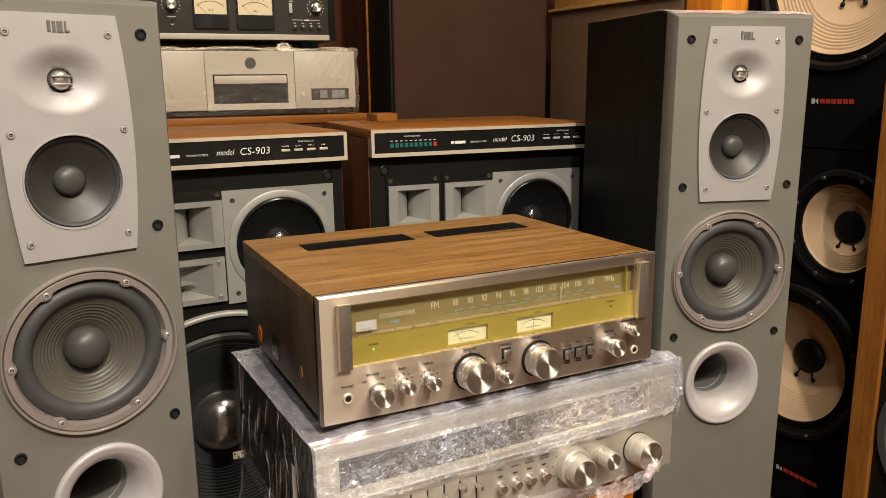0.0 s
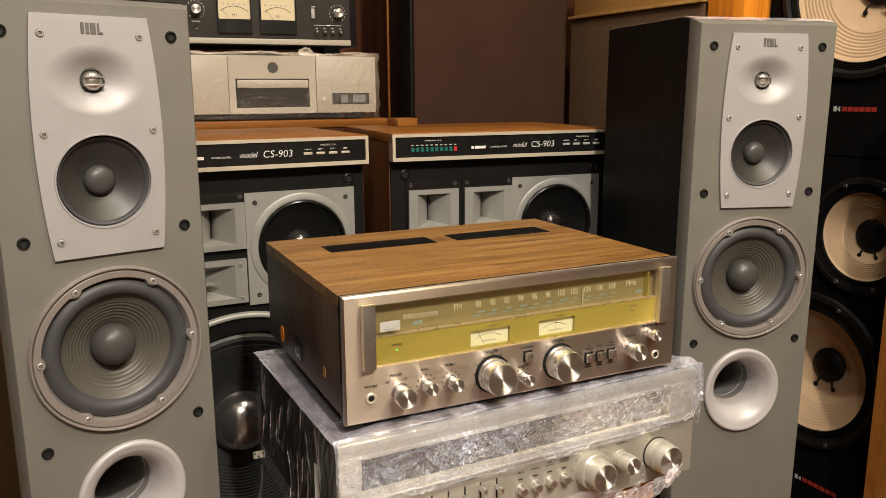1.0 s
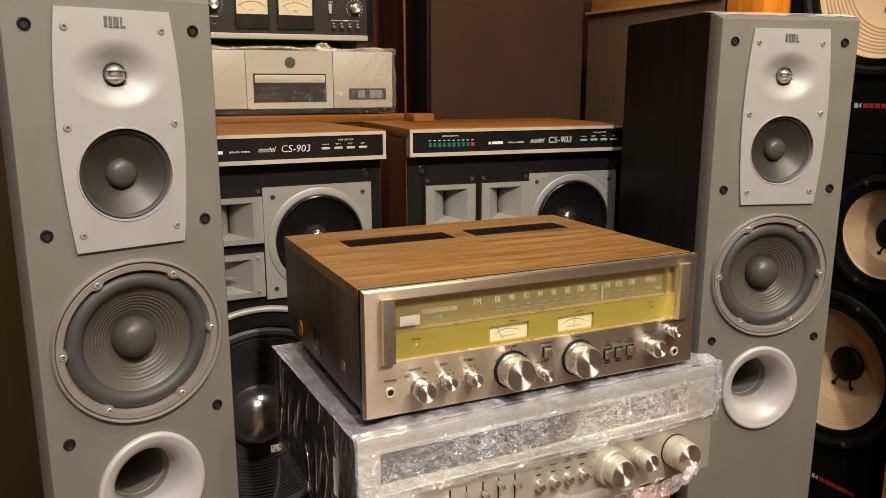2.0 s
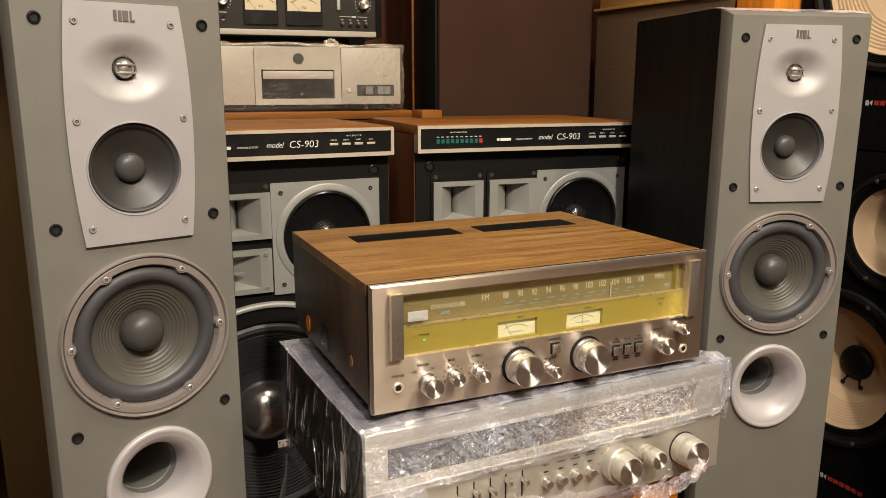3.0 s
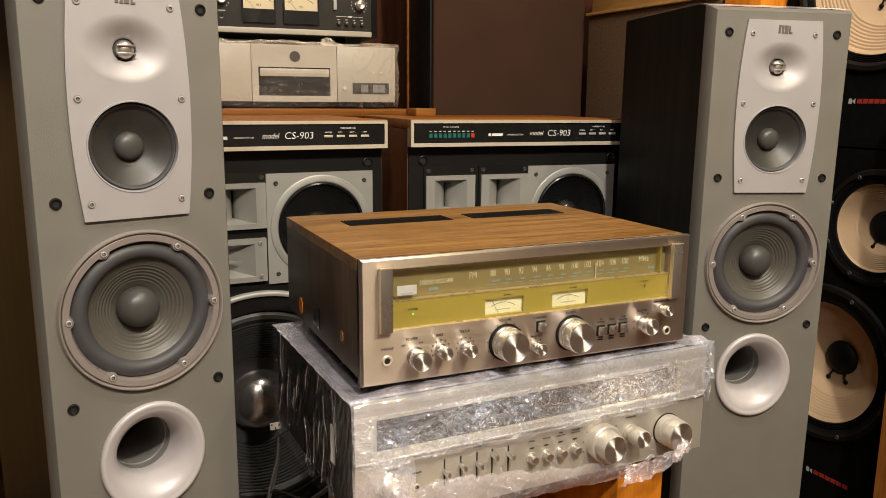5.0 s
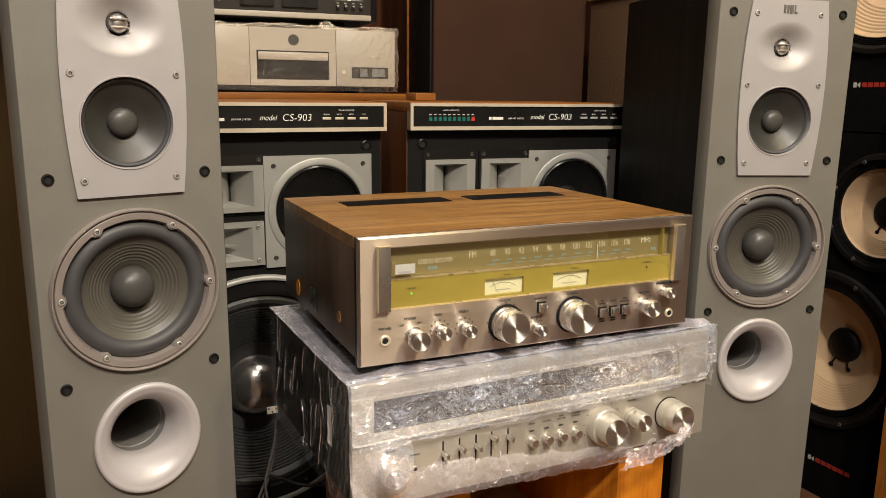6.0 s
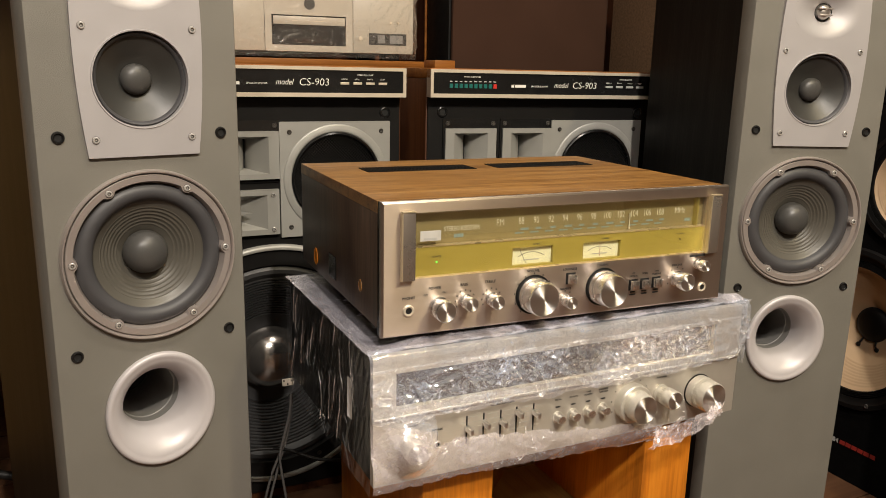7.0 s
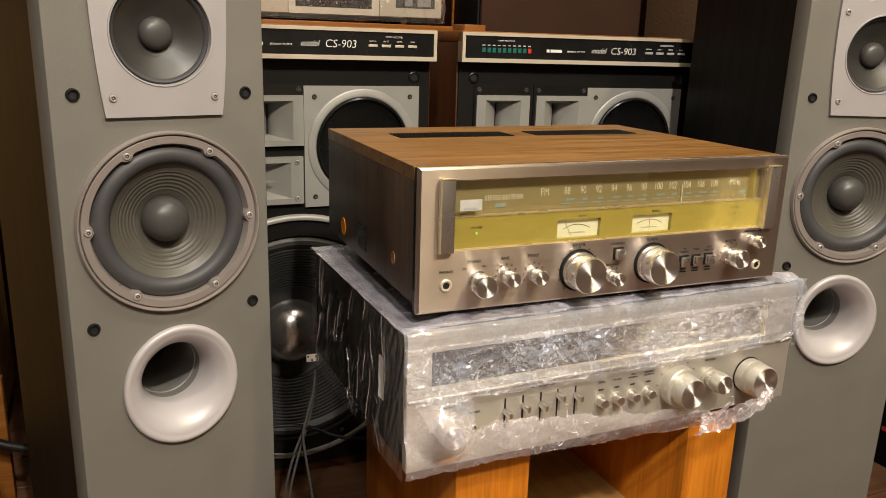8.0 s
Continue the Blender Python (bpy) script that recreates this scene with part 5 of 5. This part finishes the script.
# ---- things behind: disc player, tape deck, cabinets ----
def disc_player():
    t = thing("disc_player", pose(0.481, 1.800, 0, 0, 0, -5), "beige disc player wrapped in clear film on a wooden cabinet", "disc player")
    Z0, Z1 = 0.8740, 1.0060
    part("cabinet", box(-0.248, 0.248, 0.0065, 0.30, Z0, Z1, 0.002), "beige_panel", t, "beige metal cabinet")
    part("side_panel", box(-0.248, -0.1025, 0.0, 0.006, Z0, Z1, 0.001), "beige_panel", t)
    part("side_panel", box(0.1015, 0.248, 0.0, 0.006, Z0, Z1, 0.001), "beige_panel", t)
    part("centre_panel", plate(rect(-0.1010, 0.1000, Z0, Z1), [rect(-0.086, 0.084, 0.8880, 0.9540)], 0.0, 0.006), "beige_panel", t)
    part("tray_recess", box(-0.086, 0.084, 0.0045, 0.0062, 0.8880, 0.9540), "black_gloss", t, "dark recess under the disc tray")
    part("tray", box(-0.082, 0.082, 0.0005, 0.0045, 0.9330, 0.9510, 0.0008), "beige_panel", t, "closed disc tray")
    part("tray_line", box(-0.040, 0.040, 0.0001, 0.0006, 0.9410, 0.9418), "cream_trim", t)
    part("badge", lathe([(0.0125, 0.0), (0.0125, -0.0012), (0.0004, -0.0014)], 32), "deck_grey", t, "round grey badge", 0, 0, 0.9790)
    part("display", box(0.139, 0.231, -0.0006, 0.0, 0.8935, 0.9200), "deck_grey", t, "small display window")
    part("display_bar", box(0.160, 0.178, -0.0012, -0.0006, 0.8975, 0.9160), "tube_grey", t)
    part("display_bar", box(0.190, 0.222, -0.0012, -0.0006, 0.8975, 0.9160), "tube_grey", t)
    for x, z, r in ((0.119, 0.9070, 0.0050), (0.192, 0.9450, 0.0030), (0.211, 0.9450, 0.0030)):
        part("button", lathe([(r, 0.0), (r * 0.9, -0.002), (0.0004, -0.002)], 18), "cream_trim", t, "", x, 0, z)
    for x in (-0.2, 0.2):
        for y in (0.04, 0.26):
            part("foot", box(x - 0.02, x + 0.02, y - 0.02, y + 0.02, 0.8585, Z0, 0.002), "black", t)
    return t


def disc_film():
    t = thing("disc_player_film", pose(0.481, 1.800, 0, 0, 0, -5), "wrinkled clear film over the disc player", "plastic film")

    def front(u, v):
        x, z = -0.252 + 0.506 * u, 0.862 + 0.151 * v
        p = Vector((x, z, 0))
        return (x, -0.006 - 0.0012 * crease(p + Vector((2, 1, 0)), 20) - 0.0007 * crease(p, 60) - 0.0004 * crease(p, 110), z + 0.003 * noise.noise(Vector((x * 20, 0, 1))) * (1 if v > 0.5 else -1))

    def top(u, v):
        x, y = -0.252 + 0.506 * u, 0.31 * v - 0.005
        p = Vector((x, y, 2))
        return (x, y, 1.0085 + 0.006 * crease(p, 12) + 0.003 * crease(p, 40))

    def side(u, v):
        y, z = 0.31 * u - 0.005, 0.862 + 0.151 * v
        p = Vector((1, y, z))
        return (0.2505 + 0.006 * crease(p, 18) + 0.002 * crease(p, 50), y, z)

    part("front_sheet", grid_sheet(180, 54, front, jitter=0.4), "film_disc", t, sharp=40)
    tagged(part("crease_glints", glint_ribbons(front, 260, (0.06, 1.0), (0.02, 1.0), 40, (0.0015, 0.010), (0.00015, 0.0005), 11, (0, -1, 0), 4.0), "film_glint", t, "painted glints along creases in the film", sharp=5), kind="stuff")
    part("top_sheet", grid_sheet(90, 50, top, jitter=0.4), "film_disc", t, sharp=12)
    part("side_sheet", grid_sheet(50, 30, side, jitter=0.4), "film_disc", t, sharp=12)
    bm = bmesh.new()
    bmesh.ops.create_icosphere(bm, subdivisions=4, radius=1.0)
    for v in bm.verts:
        f = 1 + 0.5 * noise.noise(v.co * 2.2) + 0.3 * crease(v.co, 3.1)
        v.co = Vector((v.co.x * 0.013 * f, v.co.y * 0.008 * f, v.co.z * 0.008 * f))
    part("film_knot", bm, "film_disc", t, "twisted end of film", 0.085, 0.03, 1.017, sharp=50)
    return t


disc_player()
disc_film()


def tape_deck():
    t = thing("tape_deck", pose(0.486, 1.860, 0, 0, 0, -5), "black tape deck with two lit level meters on the disc player", "tape deck")
    part("cabinet", box(-0.260, 0.224, 0.010, 0.22, 1.0330, 1.400, 0.003), "black", t, "black metal cabinet")
    part("face_plate", box(-0.262, 0.205, 0.0, 0.0098, 1.0475, 1.398, 0.0015), "deck_grey", t, "dark grey face plate")
    part("base_strip", box(-0.262, 0.205, -0.003, 0.0098, 1.0345, 1.0470, 0.001), "beige_panel", t, "pale metal strip along the bottom")
    for x in (-0.2, 0.17):
        part("foot", box(x - 0.02, x + 0.02, 0.05, 0.09, 1.0155, 1.0335), "black", t)
    for x0, x1 in ((-0.111, -0.033), (-0.014, 0.072)):
        fr = part("meter_frame", plate(rect(x0, x1, 1.0585, 1.150), [rect(x0 + 0.003, x1 - 0.003, 1.0895, 1.1450)], -0.008, 0.0), "black_gloss", t, "black frame of a level meter")
        mf = part("meter", box(x0 + 0.003, x1 - 0.003, -0.002, -0.0005, 1.0890, 1.1450), "vu_face", fr, "warm lit level meter face")
        cx = (x0 + x1) / 2
        letters("meter_word", "VU", 0.0085, "black_print", mf, cx, -0.0022, 1.0960, "CENTER")
        b2 = bmesh.new()
        for i in range(16):
            a0, a1 = radians(50 + 80 * i / 16), radians(50 + 80 * (i + 1) / 16)
            q = [b2.verts.new((cx + r * math.cos(a), -0.0023, 1.071 + r * math.sin(a))) for r, a in ((0.047, a0), (0.047, a1), (0.0482, a1), (0.0482, a0))]
            b2.faces.new(q)
        part("meter_scale", b2, "black_print", mf)
        b2 = bmesh.new()
        b2.faces.new([b2.verts.new(p) for p in ((cx - 0.010, -0.0024, 1.0900), (cx - 0.0092, -0.0024, 1.0900), (cx - 0.0292, -0.0024, 1.113), (cx - 0.030, -0.0024, 1.113))])
        part("needle", b2, "black_print", mf)
        bars("meter_print", [(0.012 * i, 0.005) for i in range(5)], "grey_print", mf, x0 + 0.012, -0.0023, 1.1235, 0.0025)
    for x, z in ((0.1740, 1.1100), (-0.1580, 1.1090)):
        knob(t, x, 0, z, 0.0110, 0.020)
        for i in range(13):
            a = radians(-50 + 280 * i / 12)
            put("scale_dot", DOT_WHITE, t, x + 0.0195 * math.cos(a), -0.0003, z + 0.0195 * math.sin(a))
    for i in range(4):
        part("button", lathe([(0.0046, 0.0), (0.0044, -0.010), (0.0003, -0.011)], 18), "screw_dark", t, "small dark push button", 0.1215 + 0.0195 * i, 0, 1.0640)
    part("switch", box(0.1085, 0.1165, -0.006, 0.0, 1.0960, 1.1190, 0.001), "grey_print", t, "grey lever switch")
    bars("bracket_print", [(0.0, 0.028), (0.043, 0.026)], "grey_print", t, 0.1150, -0.0003, 1.0810, 0.0016)
    bars("bracket_print", [(0.030, 0.011)], "white_print", t, 0.1150, -0.0003, 1.0810, 0.0026)
    bars("plate_print", [(0.0, 0.010)], "grey_print", t, 0.110, -0.0003, 1.1235, 0.0024)
    for i in range(4):
        bars("plate_print", [(-0.003, 0.006)], "grey_print", t, 0.1215 + 0.0195 * i, -0.0003, 1.0735, 0.0020)
    jack(t, -0.1580, 0, 1.0700, 0.0060, "screw_dark")
    bars("plate_print", [(-0.009, 0.018)], "grey_print", t, -0.158, -0.0003, 1.0830, 0.0022)
    return t


DOT_WHITE = finish("scale_mark", box(-0.0007, 0.0007, -0.0001, 0.0002, -0.0014, 0.0014), "white_print")
tape_deck()


def rear_cabinet():
    t = thing("rear_cabinet", pose(0, 0, 0), "brown wooden loudspeaker cabinet standing behind the front pair", "cabinet")
    part("body", box(-0.10, 0.765, 1.795, 2.20, 0.0, 0.8380, 0.002), "shaded_teak", t)
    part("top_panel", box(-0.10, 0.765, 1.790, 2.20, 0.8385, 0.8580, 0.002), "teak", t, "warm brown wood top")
    return t


rear_cabinet()

bm = box(0.738, 0.790, 1.672, 1.735, 0.8428, 0.8610, 0.0015)
tagged(new("wood_block", finish("wood_block", bm, "teak")), "small orange wooden block lying on a speaker top", "wood block")


def cloth_panel():
    t = thing("tall_cabinet", pose(0, 0, 0), "tall cabinet with a plain brown cloth front", "cabinet")
    part("body", box(0.864, 1.330, 1.866, 2.00, 0.0, 2.25, 0.003), "black", t, "black cabinet side")
    part("cloth_front", box(0.868, 1.348, 1.850, 1.8655, 0.02, 2.24, 0.006), "brown_cloth", t, "dark brown cloth front")
    return t


cloth_panel()

bm = box(0.770, 0.8575, 2.205, 2.260, 0.0, 2.45, 0.002)
tagged(new("door_post", finish("door_post", bm, "red_wood")), "dark reddish wooden upright beside the tall cabinet", "post", kind="structure")
bm = box(0.858, 0.8635, 2.001, 2.008, 0.0, 2.25, 0.001)
tagged(new("trim", finish("trim", bm, "teak")), "thin brown edge strip on the dark upright", "trim", kind="structure")


def tweed_cabinet():
    t = thing("tweed_cabinet", pose(1.340, 1.820, 0, 0, 0, -90), "cabinet with a woven brown tweed front", "cabinet")
    part("body", box(0.0, 0.496, 0.012, 0.42, 0.0, 1.116, 0.002), "shaded_teak", t)
    part("tweed_front", box(0.0, 0.496, 0.0, 0.0115, 0.02, 1.1155, 0.002), "tweed", t, "coarse woven brown cloth")
    part("top_trim", box(-0.004, 0.500, -0.010, 0.42, 1.1165, 1.1240, 0.001), "ochre_wood", t, "thin wooden top trim")
    return t


tweed_cabinet()
bm = box(1.345, 1.75, 1.315, 1.815, 1.1245, 1.45, 0.002)
tagged(new("plywood_box", finish("plywood_box", bm, "ochre_wood")), "yellowish plywood box standing on the tweed cabinet", "box")
bm = box(1.338, 1.52, 1.208, 1.312, 0.0, 1.60, 0.002)
tagged(new("wood_upright", finish("wood_upright", bm, "orange_wood")), "bright orange wooden upright board beside the black cabinets", "board")


# ---- black stage cabinets with cream paper cones ----
def paper_driver(t, x, z, r, flange, cap, deep=0.0):
    d = part("driver", lathe([(flange, 0.0), (flange - 0.003, -0.008), (flange - 0.012, -0.009), (flange * 0.90, -0.004), (r * 1.12, -0.003), (r * 1.10, 0.004)], 72, close_last=False), "black", t, "round driver with a black frame", x, 0, z)
    prof = [(r * 1.11, 0.002)]
    for k in range(4):
        rr = r * (1.10 - 0.025 * k)
        prof += [(rr, 0.001), (rr - r * 0.008, -0.003), (rr - r * 0.016, -0.003), (rr - r * 0.024, 0.002)]
    part("surround", lathe(prof, 72, close_last=False), "black", d, "pleated black surround", sharp=20)
    prof = [(r * 1.005, 0.003)]
    for k in range(9):
        rr = r * (0.97 - 0.042 * k)
        base = 0.004 + (r - rr) * (0.38 + deep / (r * 0.7))
        prof += [(rr, base), (rr - r * 0.016, base + 0.0022), (rr - r * 0.030, base + 0.0034)]
    prof += [(r * 0.44, r * 0.30 + deep * 0.85), (cap * 0.9, r * 0.36 + deep)]
    part("cone", lathe(prof, 72), "cream_cone", d, "cream paper cone with ringed ribs", sharp=80)
    part("dust_cap", lathe([(cap, r * 0.345 + deep), (cap * 0.95, r * 0.29 + deep), (cap * 0.65, r * 0.25 + deep), (0.0005, r * 0.24 + deep)], 40), "black", d, sharp=60)
    for s in (-1, 1):
        a = radians(-90 + 24 * s)
        ca, sa = math.cos(a), math.sin(a)
        pts = [(cap * 0.95 * ca, r * 0.30 + deep, cap * 0.95 * sa), (cap * 1.15 * ca, r * 0.26 + deep, cap * 1.2 * sa), (cap * 1.38 * ca, r * 0.28 + deep * 0.9, cap * 1.40 * sa)]
        part("lead_wire", tube(pts, 0.0020), "black", d, "black lead wire")
        b2 = bmesh.new()
        bmesh.ops.create_uvsphere(b2, u_segments=12, v_segments=8, radius=0.0052)
        for v in b2.verts:
            v.co.y *= 0.6
        part("solder_blob", b2, "black", d, "", cap * 1.40 * ca, r * 0.275 + deep * 0.9, cap * 1.42 * sa)
    for k in range(8):
        a = radians(22.5 + 45 * k)
        put("screw", SCREW_DARK, d, (flange - 0.012) * math.cos(a), -0.009, (flange - 0.012) * math.sin(a))
    return d


def maker_strip(t, x, z, w):
    b2 = bmesh.new()
    n = 6
    for i in range(n):
        a = x + w * i / n
        box(a + 0.0008, a + w / n - 0.0016, -0.0008, 0.0004, z - 0.0045, z + 0.0045, bm=b2)
    part("maker_strip", b2, "red_print", t, "red block mark")
    b2 = bmesh.new()
    box(x - 0.018, x - 0.011, -0.0008, 0.0004, z - 0.005, z + 0.005, bm=b2)
    b2.faces.new([b2.verts.new(p) for p in ((x - 0.010, -0.0008, z), (x - 0.003, -0.0008, z - 0.006), (x - 0.003, -0.0008, z + 0.006))])
    part("maker_sign", b2, "grey_print", t)


def stage_cabinets():
    t = thing("stage_speaker", pose(1.410, 1.200, 0, 0, 0, -90), "black carpeted stage loudspeaker with a cream cone on top of another", "loudspeaker", "black stage loudspeakers")
    part("cabinet", plate(rect(0.0, 0.40, 0.794, 1.42), [ellipse(0.215, 1.125, 0.166, 0.166, 48)], 0.0, 0.38), "carpet_black", t, "black carpet covered case")
    paper_driver(t, 0.215, 1.125, 0.150, 0.184, 0.042)
    maker_strip(t, 0.190, 0.885, 0.075)
    t = thing("stage_speaker", pose(1.410, 1.200, 0, 0, 0, -90), "black carpeted stage loudspeaker with two cream cones on the floor", "loudspeaker", "black stage loudspeakers")
    part("cabinet", plate(rect(0.0, 0.40, 0.0, 0.790), [ellipse(0.261, 0.637, 0.098, 0.098, 48), ellipse(0.172, 0.332, 0.146, 0.146, 48)], 0.0, 0.38), "carpet_black", t, "black carpet covered case")
    paper_driver(t, 0.261, 0.637, 0.0880, 0.118, 0.0330)
    paper_driver(t, 0.172, 0.332, 0.1310, 0.172, 0.0375, 0.022)
    maker_strip(t, 0.180, 0.080, 0.085)


stage_cabinets()


def side_speaker():
    t = thing("bookshelf_speaker", pose(1.330, 0.827, 0, 0, 0, -90), "brown wooden loudspeaker with a dark round driver on the floor", "loudspeaker")
    part("case", plate(rect(0.0, 0.40, 0.0, 0.926), [rect(0.044, 0.356, 0.05, 0.880)], 0.0, 0.40), "upright_teak", t, "brown wooden case")
    part("front_baffle", box(0.0445, 0.3555, 0.010, 0.020, 0.0505, 0.8795), "black", t, "black front board")
    d = part("driver", lathe([(0.150, 0.010), (0.148, 0.002), (0.134, 0.002), (0.130, 0.012)], 56, 0.20, 0.30, False), "rubber", t, "large dark driver")
    part("cone", lathe([(0.131, 0.008), (0.118, 0.004), (0.106, 0.009), (0.05, 0.05), (0.001, 0.05)], 56, 0.20, 0.30), "dusty_black", d)
    return t


side_speaker()


def left_cabinet():
    t = thing("side_cabinet", pose(0, 0, 0), "yellowish wooden cabinet standing beyond the grey tower speaker", "cabinet")
    part("body", box(-0.80, -0.232, 1.58, 1.95, 0.06, 0.90, 0.003), "ochre_wood", t)
    part("plinth", box(-0.79, -0.240, 1.60, 1.94, 0.0, 0.0595), "black", t)
    return t


left_cabinet()
bm = box(-0.228, -0.205, 1.50, 1.53, 0.0, 0.235, 0.002)
tagged(new("wood_batten", finish("wood_batten", bm, "teak")), "short reddish wooden batten standing on the floor", "batten")

# ---- cables ----
def cable(points, r, material, label):
    ob = new("cable", finish("cable", tube(points, r), material, 80))
    return tagged(ob, label, "cable")


terminal = thing("terminal_plate", pose(0.250, 1.146, 0.352), "small pale metal terminal plate at the amplifier's back edge", "terminal plate")
part("plate", box(-0.0085, 0.0085, -0.001, 0.001, -0.006, 0.006, 0.0006), "beige_panel", terminal)
for hx, hz_ in ((-0.006, 0.003), (0.0, -0.003), (0.006, 0.002)):
    part("hole", box(hx - 0.0012, hx + 0.0012, -0.0014, -0.0008, hz_ - 0.0016, hz_ + 0.0016), "hole", terminal)
cable([(0.255, 1.149, 0.330), (0.254, 1.152, 0.296), (0.246, 1.155, 0.258), (0.236, 1.155, 0.226), (0.223, 1.155, 0.194), (0.211, 1.155, 0.152), (0.205, 1.158, 0.115), (0.202, 1.160, 0.060), (0.205, 1.166, 0.016), (0.215, 1.185, 0.004), (0.245, 1.215, 0.003)], 0.0022, "cable_grey", "grey twin cable hanging to the floor")
cable([(0.258, 1.151, 0.329), (0.256, 1.156, 0.292), (0.250, 1.160, 0.253), (0.240, 1.160, 0.220), (0.230, 1.160, 0.185), (0.220, 1.160, 0.147), (0.214, 1.163, 0.109), (0.212, 1.165, 0.059), (0.208, 1.170, 0.014), (0.196, 1.190, 0.004), (0.167, 1.225, 0.003)], 0.0022, "cable_grey", "dark grey cable hanging to the floor")
cable([(0.255, 1.147, 0.331), (0.252, 1.148, 0.296), (0.243, 1.148, 0.262), (0.235, 1.148, 0.229), (0.236, 1.148, 0.205), (0.241, 1.148, 0.165), (0.247, 1.150, 0.122), (0.256, 1.152, 0.055), (0.262, 1.160, 0.014), (0.278, 1.180, 0.004), (0.300, 1.215, 0.003)], 0.0022, "cable_grey", "clear grey cable curving to the floor")
cable([(0.13, 1.30, 0.150), (0.20, 1.29, 0.172), (0.27, 1.28, 0.168), (0.33, 1.25, 0.15), (0.40, 1.20, 0.16)], 0.0030, "cable", "black cable looping behind the stand")
cable([(-0.26, 1.47, 0.16), (-0.21, 1.46, 0.135), (-0.16, 1.45, 0.12), (-0.10, 1.44, 0.10)], 0.008, "cable", "thick black cable beyond the tower speaker")
cable([(-0.24, 1.44, 0.10), (-0.22, 1.42, 0.03), (-0.19, 1.40, 0.009), (-0.10, 1.40, 0.0085)], 0.006, "cable", "black cable lying on the floor")


# ---- floor boards ----
def floor():
    base = slab("floor", -2.1, 2.7, -2.2, 2.5, -0.06, -0.004, "floor_wood", "brown wooden floor boards", "floor")
    whole = finish("floor_board", box(0, 1.148, 0, 0.118, -0.0035, 0.0, 0.0008, 1), "floor_wood")
    half = finish("floor_board", box(0, 0.573, 0, 0.118, -0.0035, 0.0, 0.0008, 1), "floor_wood")
    for row in range(37):
        y = -2.098 + 0.1215 * row
        if row % 2:
            put("floor_board", half, base, -2.0, y, 0)
            for k in range(3):
                put("floor_board", whole, base, -1.425 + 1.15 * k, y, 0)
            put("floor_board", half, base, 2.025, y, 0)
        else:
            for k in range(4):
                put("floor_board", whole, base, -2.0 + 1.15 * k, y, 0)


floor()
